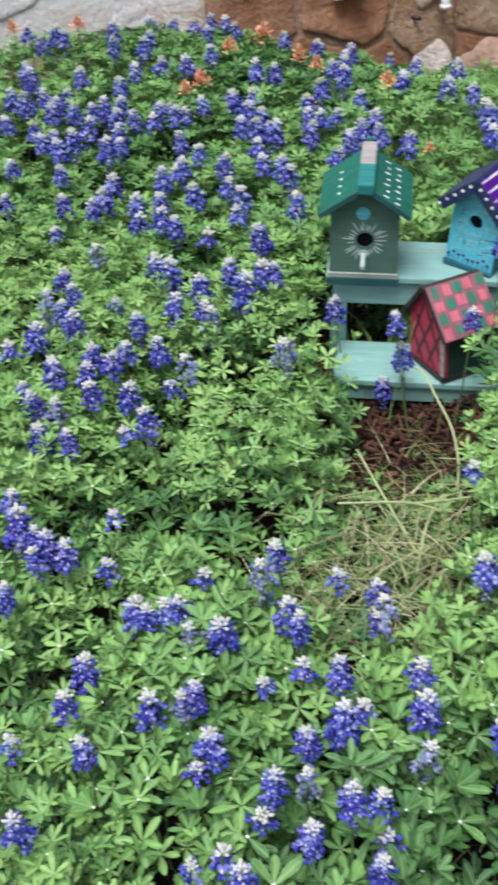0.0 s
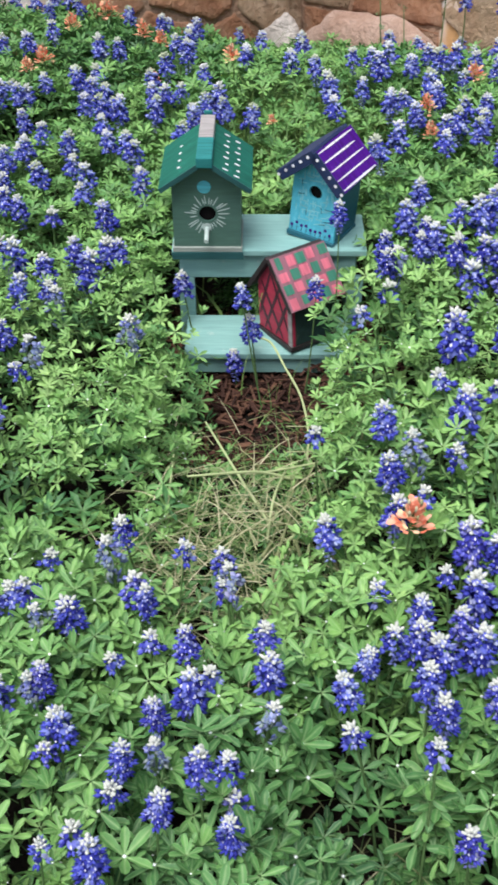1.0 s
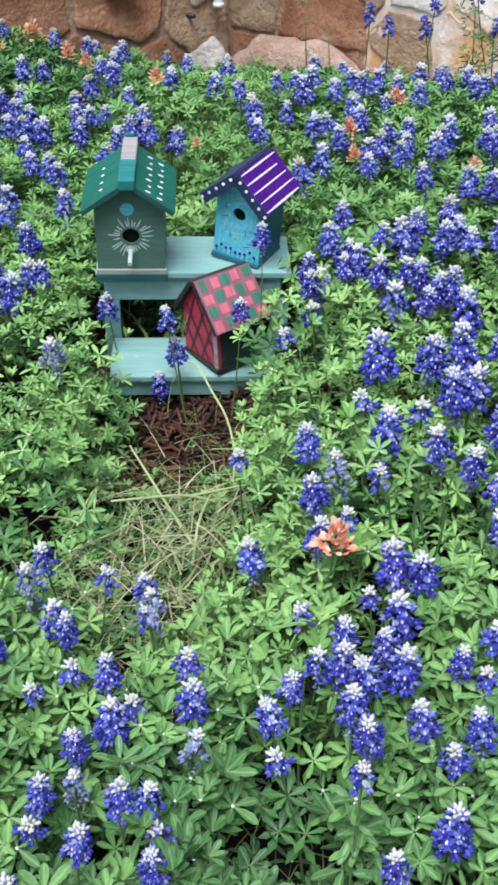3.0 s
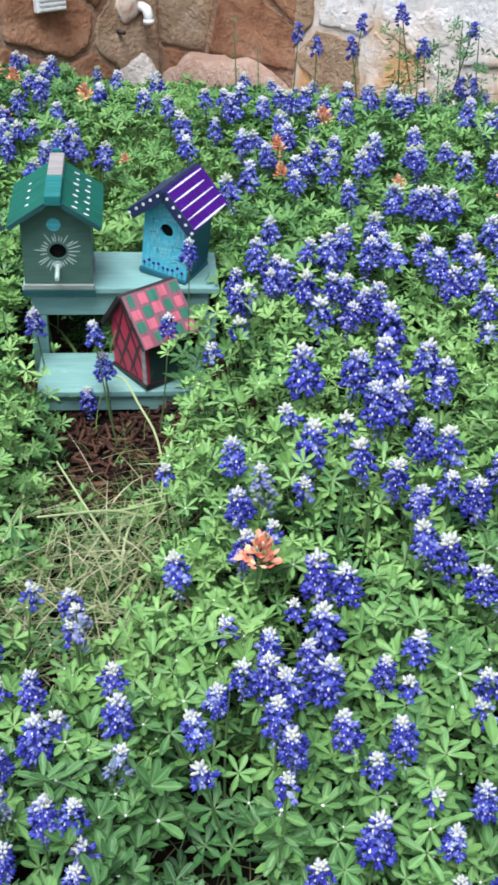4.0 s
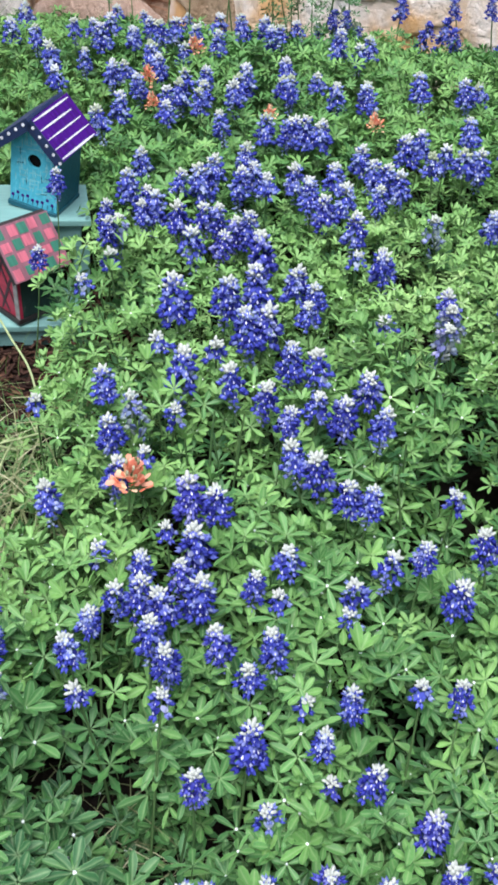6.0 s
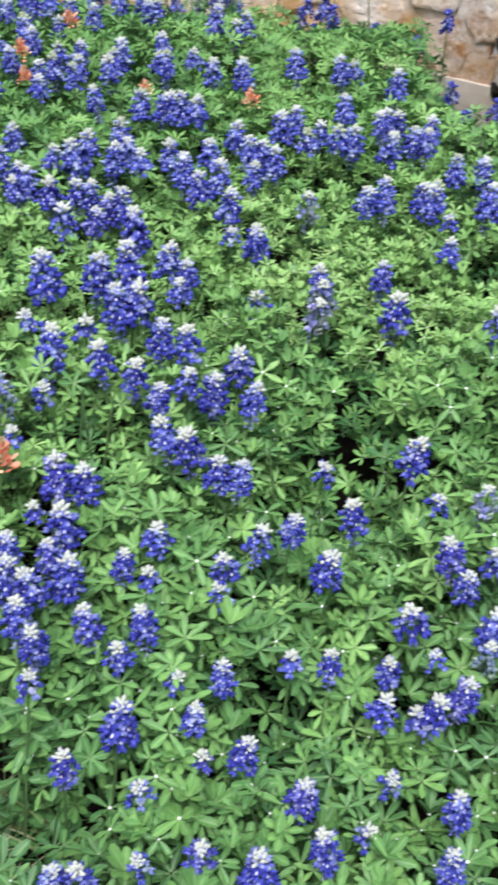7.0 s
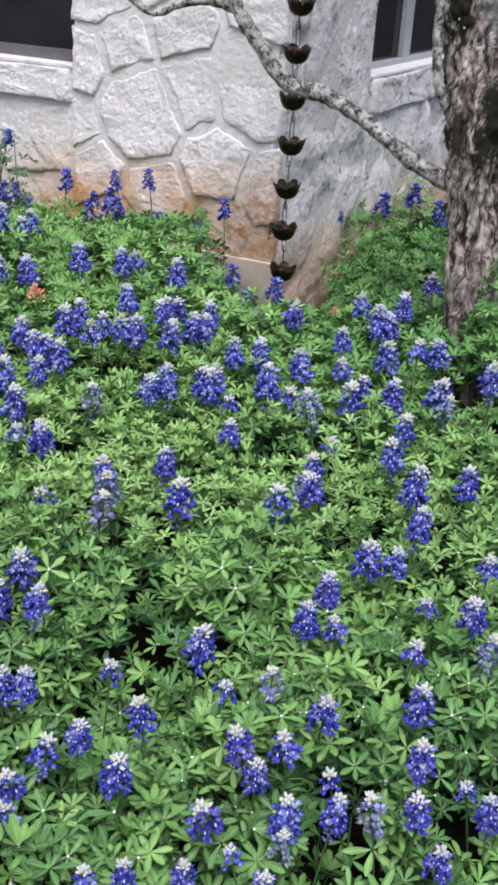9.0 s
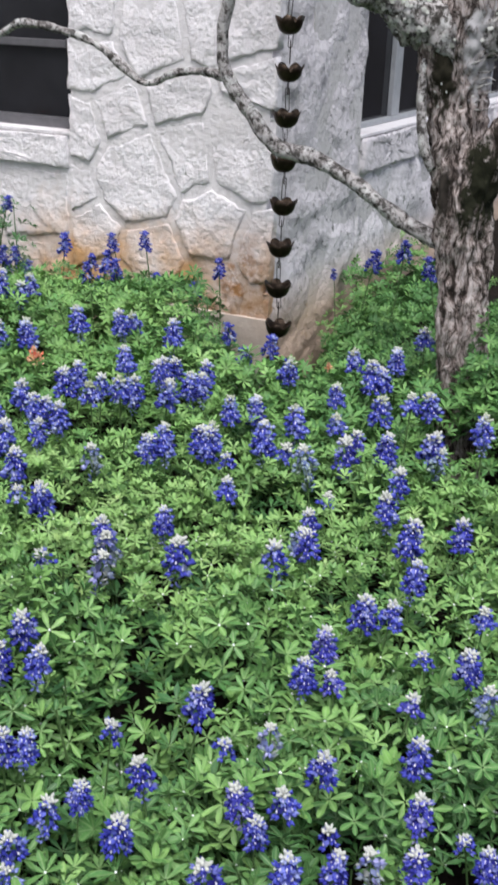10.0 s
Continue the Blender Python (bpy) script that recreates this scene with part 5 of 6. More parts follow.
FADING = [
    (-2.41, 0.85), (-2.27, 0.66), (-1.92, 0.92), (-1.83, 0.51), (-1.79, 0.79), (-1.69, 0.97), (-1.48, 1.52), (-1.17, 0.61), (-1.13, 0.46),
    (-1.02, 0.39), (-0.99, 0.72), (-0.98, 1.09), (-0.96, 1.95), (-0.81, 0.47), (-0.75, 0.62), (-0.74, 1.68), (-0.71, 1.62), (-0.54, 2.17),
    (-0.42, 1.89), (-0.27, 2.32), (-0.25, 1.40), (-0.13, 1.20), (-0.04, 1.30), (0.03, 1.64),
]

for bed in (BED_FRONT, BED_NEAR, BED_MIDDLE):
    for x, y in bed:
        bluebonnet(x, y, 0.004)
for bed in (LONG_NEAR, LONG_BEHIND):
    for x, y in bed:
        bluebonnet(x, y, 0.0, 1.15)
for bed in (YOUNG, YOUNG_BEHIND):
    for k, (x, y) in enumerate(bed):
        bluebonnet(x, y, -0.02, 0.95, 15, kind=10 + k % 2)
for k, (x, y) in enumerate(FADING):
    bluebonnet(x, y, 0.0, 1.0, 12, kind=8 + k % 2)

# heads in front of the bench, with their heights
for x, y, z in ((-1.908, 1.237, 0.44), (-1.709, 1.267, 0.467), (-1.709, 1.286, 0.384), (-1.741, 1.257, 0.295), (-1.586, 1.382, 0.491)):
    bluebonnet(x, y, z + 0.008 - rise(x, y), 0.9, 8, label="blue bluebonnet with white tip standing before the teal bench", group="bluebonnets before the bench")
bluebonnet(-1.555, 1.421, 0.662 + 0.008 - rise(-1.555, 1.421), 0.72, 4, kind=3, label="blue bluebonnet on a tall stem before the turquoise birdhouse")

# tall stems against the house wall: plan place and height of the head
for x, y, z in ((-2.95, 3.14, 0.74), (-2.85, 3.14, 0.70), (-2.67, 3.14, 0.72), (-2.62, 3.14, 0.81), (-2.44, 3.14, 0.86), (-2.33, 3.14, 0.76), (-2.13, 3.14, 0.84), (-1.89, 3.14, 0.73), (-1.69, 3.14, 0.76), (-1.56, 3.14, 0.78),
                (-1.27, 3.12, 0.73), (-1.14, 2.95, 0.58), (-1.06, 2.90, 0.53), (-0.97, 2.90, 0.58), (-0.88, 3.14, 0.76), (-0.75, 3.14, 0.82), (-0.66, 3.14, 0.86), (-0.58, 3.14, 0.82), (-1.37, 3.14, 0.636),
                (-1.80, 3.14, 0.64), (-1.785, 3.15, 0.675), (-1.715, 3.14, 0.69), (-1.675, 3.13, 0.67), (-1.74, 3.12, 0.61), (-1.52, 3.14, 0.64), (-2.11, 3.14, 0.66), (-2.16, 3.14, 0.655)):
    bluebonnet(x, y, z - rise(x, y), 0.5 if x == -0.88 else 1.12, 12, kind=12, label="dark violet bluebonnet on a tall stem before the stone wall", group="tall bluebonnets along the wall")

# ---- foliage: hand-shaped leaves in shoots over the whole bed ----
gen = np.random.default_rng(11)


def in_view(x, y):
    """The planted bed, kept to the stretch that the path looks over."""
    a = math.degrees(math.atan2(-(x - 0.15), y - 0.1))
    return -4 < a < 90 and math.hypot(x - 0.15, y - 0.1) > 0.50 and (y < 3.3 or y < 3.9 and x < -0.45 or y < 5.0 and -1.19 < x < -0.2) and x > -4.08 and not (x < XC + 0.03 and y > YS - 0.08)


def canopy(x, y):
    """Height of the leaf tops: lumpy, a little under the flowers, sunk in the bare patch and round the foot of the corner."""
    lump = 0.055 * noise.noise(Vector((x * 3.2, y * 3.2, 3))) + 0.05 * noise.noise(Vector((x * 8, y * 8, 9)))
    corner = corner_dip(x, y)
    return rise(x, y) - 0.03 + lump - 0.24 * min(1, 1.6 * hollow(x, y)) - 0.10 * max(0, min(y, 3.4) - 2.9) - corner - 0.17 * clamp((y - 3.08) / 0.3) * clamp((x + 1.19) / 0.1)


def beside_bench(x, y):
    p = BENCH.inverted() @ Vector((x, y, 0.4))
    return -0.25 < p.x < 0.24 and -0.17 < p.y < 0.20 or -0.16 < p.x < 0.13 and -0.29 < p.y < 0.0


# dark holes between the plants, and plants with larger leaves: place and reach
HOLES = ((-1.52, 0.59, 0.08), (-1.36, 0.66, 0.06), (-1.43, 0.74, 0.07), (-1.27, 0.25, 0.07), (-0.60, 0.71, 0.08), (-0.83, 1.16, 0.06), (-0.50, 1.37, 0.13), (-0.34, 0.99, 0.05), (0.09, 1.45, 0.07), (-0.23, 2.50, 0.09), (-0.24, 1.28, 0.04))
BIG = ((-0.63, 1.55, 0.16), (-0.68, 0.62, 0.15), (-0.42, 1.65, 0.10))


def sparse(x, y):
    """The thin, straw-covered stretch between the bare patch and the front of the bed."""
    return math.exp(-((x + 1.14) / 0.19) ** 2 - ((y - 0.77) / 0.14) ** 2)


def shoots(per_m2):
    out = []
    n = int(per_m2 * 5.2 * 5.9)
    for x, y, u in zip(gen.uniform(-4.1, 1.1, n), gen.uniform(-0.3, 5.6, n), gen.uniform(0, 1, n)):
        if not in_view(x, y) or beside_bench(x, y) or u < 0.66 * min(1, 2 * hollow(x, y)) or u < 0.5 and math.hypot((x + 2.5) / 0.45, (y - 2.0) / 0.3) < 1:
            continue
        gap = noise.noise(Vector((x * 4.6, y * 4.6, 21)))
        deep = max(math.exp(-((x - a) ** 2 + (y - b) ** 2) / (r * r)) for a, b, r in HOLES)
        if (gap > 0.40 or deep > 0.6) and u < 0.5 or u < 0.72 * sparse(x, y):
            continue
        out.append((x, y, 0.15 * clamp((gap - 0.31) / 0.14) + 0.20 * min(1, 1.4 * deep) + 0.11 * sparse(x, y)))
    return out


# fine leaves for the front of the bed, plainer ones behind, plain small ones far off; each in a flat, an open and an upright form
MADE = [palm_leaf(300 + q, 5 + q % 3, 0.029 + 0.0016 * (q % 4), True, 0.06, (0.2, 0.45, 0.8)[q % 3]) for q in range(12)]
MADE += [palm_leaf(350 + q, 5 + q % 3, 0.029 + 0.0016 * (q % 4), False, 0.06, (0.2, 0.45, 0.8)[q % 3]) for q in range(12)]
MADE += [small_leaf(400 + q, 6 + q % 2) for q in range(12)]
LEAVES, RIBS = [m[0] for m in MADE], [m[1] for m in MADE]
spots, tones = {q: [] for q in range(len(LEAVES))}, {q: [] for q in range(len(LEAVES))}
drops = []
for x, y, sink in shoots(550):
    away = math.hypot(x - 0.15, y - 0.1)
    k = 7
    top = canopy(x, y) - sink
    broad = max(math.exp(-((x - a) ** 2 + (y - b) ** 2) / (r * r)) for a, b, r in BIG)
    age = noise.noise(Vector((x * 1.3, y * 1.3, 50))) + 0.7 * noise.noise(Vector((x * 4.1, y * 4.1, 60)))  # low: young pale growth; high: broad old leaves
    age += 0.30 * clamp((1.15 - (-0.5 * x + 0.8 * y)) / 0.3) - 0.25 * clamp((-0.5 * x + 0.8 * y - 1.15) / 0.4) + 0.85 * clamp((-0.5 * x + 0.8 * y - 2.0) / 0.6) + 0.8 * broad + 0.85 * clamp((x + 0.85) / 0.4) * clamp((1.8 - (-0.5 * x + 0.8 * y)) / 0.4) - 0.3 * clamp((-0.7 - x) / 0.3) * clamp((1.25 - (-0.5 * x + 0.8 * y)) / 0.3)
    size = 1.0 + 0.24 * max(-0.8, min(1.2, age))
    a = gen.uniform(0, 6.28, k)
    rr = gen.uniform(0.006, 0.058, k)
    place = np.stack([x + rr * np.cos(a), y + rr * np.sin(a), top - 0.8 * rr - gen.uniform(0, 0.05, k) - np.where(gen.uniform(0, 1, k) < 0.36, gen.uniform(0.03, 0.18, k), 0)], 1)
    ms = turns(a - math.pi / 2, -(0.15 + 8 * rr + gen.uniform(-0.45, 0.45, k)), gen.uniform(0, 6.28, k), size * gen.uniform(0.68, 1.2, k), place)
    size *= 1 - 0.14 * clamp((away - 2.2) / 0.5)
    hue = 0.53 - 0.21 * age + gen.normal(0, 0.08)
    for m in ms:
        deep = m[2, 3] < top - 0.085
        q = int(gen.integers(12)) + (24 if away > 2.35 or deep and away > 1.1 else 12 if away > 1.4 or deep else 0)
        spots[q].append(m)
        tones[q].append(min(1, max(0, hue + gen.normal(0, 0.09))))
        if gen.uniform() < 0.35 and away < 2.0 and not deep:
            drops.append(m)
# lower leaves that close the ground; shade is painted in by their dark tones
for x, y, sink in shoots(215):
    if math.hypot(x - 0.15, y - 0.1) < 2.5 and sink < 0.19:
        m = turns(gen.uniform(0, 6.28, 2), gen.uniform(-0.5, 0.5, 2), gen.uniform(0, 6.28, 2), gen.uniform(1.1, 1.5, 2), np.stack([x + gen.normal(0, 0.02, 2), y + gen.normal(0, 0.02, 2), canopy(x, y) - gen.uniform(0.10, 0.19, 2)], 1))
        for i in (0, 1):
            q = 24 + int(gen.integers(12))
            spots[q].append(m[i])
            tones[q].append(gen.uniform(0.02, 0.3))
# weeds on the bare patch
for x, y in zip(gen.normal(-1.29, 0.10, 190), gen.normal(0.98, 0.12, 190)):
    m = turns(gen.uniform(0, 6.28, 1), gen.uniform(-0.6, 0.6, 1), gen.uniform(0, 6.28, 1), gen.uniform(0.5, 0.95, 1), np.array([(x, y, ground_z(x, y) + gen.uniform(0.02, 0.11))]))
    q = 12 + int(gen.integers(12))
    spots[q].append(m[0])
    tones[q].append(gen.uniform(0.1, 0.55))
under, beside = BENCH @ Vector((-0.02, 0.10, -0.08)), BENCH @ Vector((-0.235, -0.15, -0.10))
for cx, cy, cz, sx, sy, n in ((under.x, under.y, under.z, 0.19, 0.07, 520), (beside.x, beside.y, beside.z, 0.05, 0.05, 34), (-1.90, 3.10, 0.68, 0.16, 0.09, 200), (-1.62, 3.08, 0.67, 0.18, 0.11, 330), (-1.34, 3.06, 0.66, 0.12, 0.10, 190), (-1.47, 1.37, 0.42, 0.07, 0.06, 60), (-1.72, 1.05, 0.46, 0.11, 0.07, 130), (-0.72, 3.05, 0.72, 0.14, 0.10, 360), (-2.25, 3.12, 0.62, 0.22, 0.08, 90), (-0.62, 3.35, 0.62, 0.14, 0.12, 160), (-0.285, 2.74, 0.83, 0.055, 0.05, 150)):
    for i in range(n):
        a, r = gen.uniform(0, 6.28), gen.uniform(0, 1) ** 0.5
        x, y = cx + sx * r * math.cos(a), cy + sy * r * math.sin(a)
        z = cz - 0.14 * r * r - gen.uniform(0, 0.22)
        m = turns(np.array([a - 1.57]), np.array([-0.3 - 0.8 * r + gen.uniform(-0.4, 0.4)]), np.array([gen.uniform(0, 6.28)]), np.array([gen.uniform(0.6, 0.95)]), np.array([(x, y, z)]))
        q = 24 + int(gen.integers(12))
        spots[q].append(m[0])
        tones[q].append(gen.uniform(0.2, 0.48))
used = [q for q in spots if spots[q]]
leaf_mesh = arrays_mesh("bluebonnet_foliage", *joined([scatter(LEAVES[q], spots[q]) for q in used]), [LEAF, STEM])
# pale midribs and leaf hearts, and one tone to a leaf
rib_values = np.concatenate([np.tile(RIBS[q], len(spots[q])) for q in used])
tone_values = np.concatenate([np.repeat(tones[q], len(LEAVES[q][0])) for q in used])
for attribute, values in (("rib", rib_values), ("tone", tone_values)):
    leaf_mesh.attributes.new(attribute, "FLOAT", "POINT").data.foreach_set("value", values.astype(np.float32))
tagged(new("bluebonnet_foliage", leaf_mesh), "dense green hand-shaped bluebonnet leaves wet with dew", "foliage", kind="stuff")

# tall leafy stalks before the white wall
for x, y, z in ((-2.46, 3.16, 0.80), (-2.38, 3.17, 0.76), (-2.20, 3.17, 0.85), (-2.12, 3.16, 0.82), (-2.27, 3.15, 0.74), (-3.30, 3.12, 0.74), (-3.16, 3.12, 0.64)):
    foot = rise(x, y) - 0.33
    stalk_root = thing("leafy_stalk", pose(x, y, foot), "tall thin leafy green stalk before the white wall", "plant", "leafy stalks along the wall")
    part("stem", tube([(0, 0, 0), (0.01, 0.0, 0.5 * (z - foot)), (0.0, 0.0, z - foot)], [0.0035, 0.003, 0.0015], 6), STEM, stalk_root, smooth=True)
    k = 30 if x > -3 else 10
    a, up_ = gen.uniform(0, 6.28, k), gen.uniform(0, 1, k)
    away = 0.012 + (0.055 if x > -3 else 0.012) * gen.uniform(0, 1, k)
    spot_ = np.stack([away * np.cos(a), away * np.sin(a), (z - foot) - 0.26 * up_], 1)
    leaves_ = scatter(LEAVES[24], turns(a - 1.57, -0.4 - gen.uniform(0, 0.6, k), a, gen.uniform(0.6, 1.1, k) * (1 if x > -3 else 0.5), spot_))
    ob = new("leaves", arrays_mesh("leaves", *leaves_, [LEAF_BLUE, STEM]))
    ob.parent = stalk_root

# dew beads in the hearts of the leaves
bead = (np.array([(0.0026, 0, 0.001), (-0.0026, 0, 0.001), (0, 0.0026, 0.001), (0, -0.0026, 0.001), (0, 0, 0.0032), (0, 0, 0)]),
        np.array([(0, 2, 4), (2, 1, 4), (1, 3, 4), (3, 0, 4), (2, 0, 5), (1, 2, 5), (3, 1, 5), (0, 3, 5)]), np.zeros(8, int))
tagged(new("dew_drops", arrays_mesh("dew_drops", *scatter(bead, drops), [DEW])), "clear dew drops in the hearts of leaves", "dew", kind="stuff")

# stalks under the leaves
stalk = stem_arrays(0.24, 0.02, 0.0019)
n = 380
xy = [(x, y) for x, y in zip(gen.uniform(-4.0, 0.7, 2 * n), gen.uniform(0, 3.3, 2 * n)) if in_view(x, y) and not beside_bench(x, y)]
ms = turns(gen.uniform(0, 6.28, len(xy)), gen.uniform(-0.35, 0.35, len(xy)), np.zeros(len(xy)), gen.uniform(0.8, 1.1, len(xy)), np.array([(x, y, canopy(x, y) - 0.04) for x, y in xy]))
tagged(new("green_stalks", arrays_mesh("green_stalks", *scatter(stalk, ms), [STEM])), "thin green stalks under the leaves", "stalks", kind="stuff")

# far drifts of bluebonnets towards the walls, joined
DRIFT_BANK = [
    (-3.08, 0.86), (-2.97, 0.97), (-2.71, 1.03), (-2.67, 0.98), (-2.55, 1.03), (-2.55, 1.10), (-2.53, 1.19), (-2.49, 1.28), (-2.38, 1.26),
    (-2.30, 1.20), (-2.22, 1.33), (-1.67, 1.77), (-1.60, 1.66), (-1.53, 1.76), (-1.48, 1.82), (-1.47, 1.76), (-1.40, 1.82), (-1.40, 1.87),
    (-1.33, 1.93), (-1.33, 1.83), (-1.25, 1.97), (-1.24, 1.87), (-1.21, 2.07), (-1.17, 1.91), (-1.16, 2.05), (-1.13, 2.06), (-1.12, 1.97),
    (-0.85, 2.08), (-0.78, 2.27), (-0.76, 2.14), (-0.74, 2.33), (-0.66, 2.21), (-0.63, 2.32), (-0.58, 2.45), (-0.53, 2.33), (-0.47, 2.47),
    (-0.40, 2.49), (-0.36, 2.51), (-0.22, 2.50),
]
DRIFT_MIDDLE = [
    (-3.31, 0.93), (-3.23, 0.99), (-3.17, 0.99), (-3.16, 1.03), (-3.08, 1.06), (-3.08, 1.01), (-3.01, 1.14), (-2.72, 1.31), (-2.68, 1.17),
    (-2.67, 1.21), (-2.67, 1.23), (-2.58, 1.32), (-2.56, 1.43), (-2.45, 1.43), (-2.41, 1.43), (-1.88, 1.82), (-1.63, 2.00), (-1.48, 1.93),
    (-1.47, 2.10), (-1.44, 2.10), (-1.41, 2.12), (-1.27, 2.10), (-1.20, 2.18), (-1.20, 2.24), (-1.13, 2.19), (-1.11, 2.21), (-1.07, 2.23),
    (-1.04, 2.25), (-1.02, 2.33), (-1.02, 2.36), (-1.01, 2.40), (-0.94, 2.25), (-0.93, 2.34), (-0.93, 2.42), (-0.89, 2.33), (-0.74, 2.52),
    (-0.61, 2.64), (-0.54, 2.59), (-0.52, 2.61),
]
DRIFT_FAR = [
    (-3.45, 1.00), (-3.42, 1.10), (-3.40, 1.03), (-3.36, 1.16), (-3.33, 1.11), (-3.27, 1.07), (-3.23, 1.13), (-3.23, 1.19), (-3.22, 1.23),
    (-3.15, 1.24), (-3.14, 1.14), (-3.11, 1.28), (-3.07, 1.21), (-3.07, 1.33), (-3.03, 1.39), (-3.00, 1.18), (-2.91, 1.34), (-2.81, 1.50),
    (-2.75, 1.52), (-2.74, 1.56), (-2.69, 1.55), (-2.66, 1.47), (-2.60, 1.62), (-2.45, 1.65), (-2.42, 1.59), (-2.31, 1.75), (-1.93, 1.94),
    (-1.88, 2.11), (-1.84, 2.02), (-1.78, 1.96), (-1.76, 2.06), (-1.74, 2.17), (-1.55, 2.08), (-1.51, 2.12), (-1.45, 2.36), (-1.15, 2.38),
    (-1.11, 2.56), (-0.53, 2.75), (-0.50, 2.89),
]
DRIFT_WALL = [
    (-3.59, 1.11), (-3.53, 1.10), (-3.43, 1.24), (-3.29, 1.32), (-3.22, 1.29), (-3.10, 1.40), (-3.09, 1.36), (-3.04, 1.49), (-3.03, 1.59),
    (-3.03, 1.42), (-2.99, 1.58), (-2.89, 1.57), (-2.86, 1.60), (-2.80, 1.73), (-2.69, 1.71), (-2.68, 1.66), (-2.65, 1.74), (-2.52, 1.74),
    (-2.51, 1.78), (-2.46, 1.76), (-2.30, 2.02), (-2.21, 1.96), (-2.10, 2.07), (-2.06, 2.08), (-2.05, 2.20), (-1.99, 2.06), (-1.89, 2.14),
    (-1.88, 2.21), (-1.83, 2.15), (-1.78, 2.26), (-1.76, 2.21), (-1.74, 2.38), (-1.69, 2.31), (-1.64, 2.28), (-1.63, 2.38), (-1.54, 2.35),
    (-1.39, 2.51), (-1.27, 2.54), (-1.26, 2.59),
]
DRIFT_FOOT = [
    (-3.90, 1.23), (-3.75, 1.29), (-3.75, 1.23), (-3.72, 1.30), (-3.69, 1.48), (-3.56, 1.42), (-3.56, 1.56), (-3.48, 1.50), (-3.39, 1.42),
    (-3.37, 1.51), (-3.32, 1.58), (-3.31, 1.67), (-3.13, 1.74), (-3.11, 1.80), (-3.02, 1.66), (-2.91, 1.85), (-2.90, 1.93), (-2.73, 2.04),
    (-2.72, 1.87), (-2.58, 2.10), (-2.45, 2.09), (-2.41, 2.20), (-2.38, 2.25), (-2.37, 2.07), (-2.36, 2.30), (-2.31, 2.22), (-2.26, 2.30),
    (-2.25, 2.10), (-2.20, 2.35), (-2.19, 2.41), (-2.13, 2.43), (-2.09, 2.21), (-2.04, 2.29), (-2.04, 2.43), (-1.94, 2.55), (-1.92, 2.57),
    (-1.72, 2.59), (-1.65, 2.64), (-1.65, 2.59),
]
DRIFT_EDGE = [
    (-4.02, 1.87), (-4.02, 2.04), (-4.01, 2.92), (-4.01, 1.77), (-4.01, 2.37), (-4.01, 2.92), (-4.01, 2.55), (-4.00, 2.72), (-4.00, 2.70),
    (-3.95, 3.19), (-3.80, 1.99), (-3.73, 1.82), (-3.69, 1.97), (-3.63, 1.82), (-3.60, 2.13), (-3.45, 2.18), (-3.42, 2.31), (-3.26, 3.15),
    (-3.23, 2.16), (-3.15, 2.41), (-3.13, 3.02), (-3.04, 2.03), (-3.00, 3.18), (-3.00, 2.48), (-2.99, 1.95), (-2.93, 2.42), (-2.91, 3.19),
    (-2.84, 2.89), (-2.84, 3.19), (-2.63, 3.19), (-2.28, 2.39), (-2.26, 3.18), (-2.23, 2.64), (-2.19, 3.19), (-2.17, 2.95), (-2.10, 3.18),
    (-2.09, 3.18), (-2.04, 2.53), (-2.00, 2.59),
]
far = {q: [] for q in range(8)}
for bed in (DRIFT_BANK, DRIFT_MIDDLE, DRIFT_FAR, DRIFT_WALL, DRIFT_FOOT, DRIFT_EDGE):
    for x, y in bed:
        far[int(gen.integers(8))].append((x, y, rise(x, y) - 0.1 * max(0, y - 2.9) + gen.uniform(-0.015, 0.015)))
groups = []
for q, places in far.items():
    if places:
        k = len(places)
        ms = turns(gen.uniform(0, 6.28, k), gen.uniform(-0.2, 0.2, k), gen.uniform(0, 6.28, k), gen.uniform(1.12, 1.42, k), np.array(places))
        v, f, i = joined([KINDS[q][0], KINDS[q][1], (KINDS[q][2][0], KINDS[q][2][1], KINDS[q][2][2] + 4)])
        groups.append(scatter((v, f, i), ms))
tagged(new("bluebonnet_drift", arrays_mesh("bluebonnet_drift", *joined(groups), [PETAL, BUD, SPOT, PETAL_PALE, STEM])), "drifts of blue bluebonnets with white tips near the walls", "flowers", kind="stuff")


# ---- orange paintbrush flowers ----
def bract_arrays(seed, count=84):
    """A ragged dome of short bracts that point up and outwards."""
    r = random.Random(seed)
    out = []
    for k in range(count):
        t = (k + 0.5) / count
        v, f = leaflet(0.0125 * r.uniform(0.5, 1.5), 0.0075 * r.uniform(0.6, 1.4), 0.35 + 1.0 * t + r.uniform(-0.5, 0.5), k * 2.4 + r.uniform(-0.5, 0.5), r.uniform(-0.3, 0.6))
        c = (0.004 + 0.010 * (1 - t)) * r.uniform(0.2, 1.3)
        out.append((v + (-c * math.sin(k * 2.4), c * math.cos(k * 2.4), -0.022 + 0.034 * t + r.uniform(-0.006, 0.006)), f, np.zeros(len(f), int)))
    return joined(out)


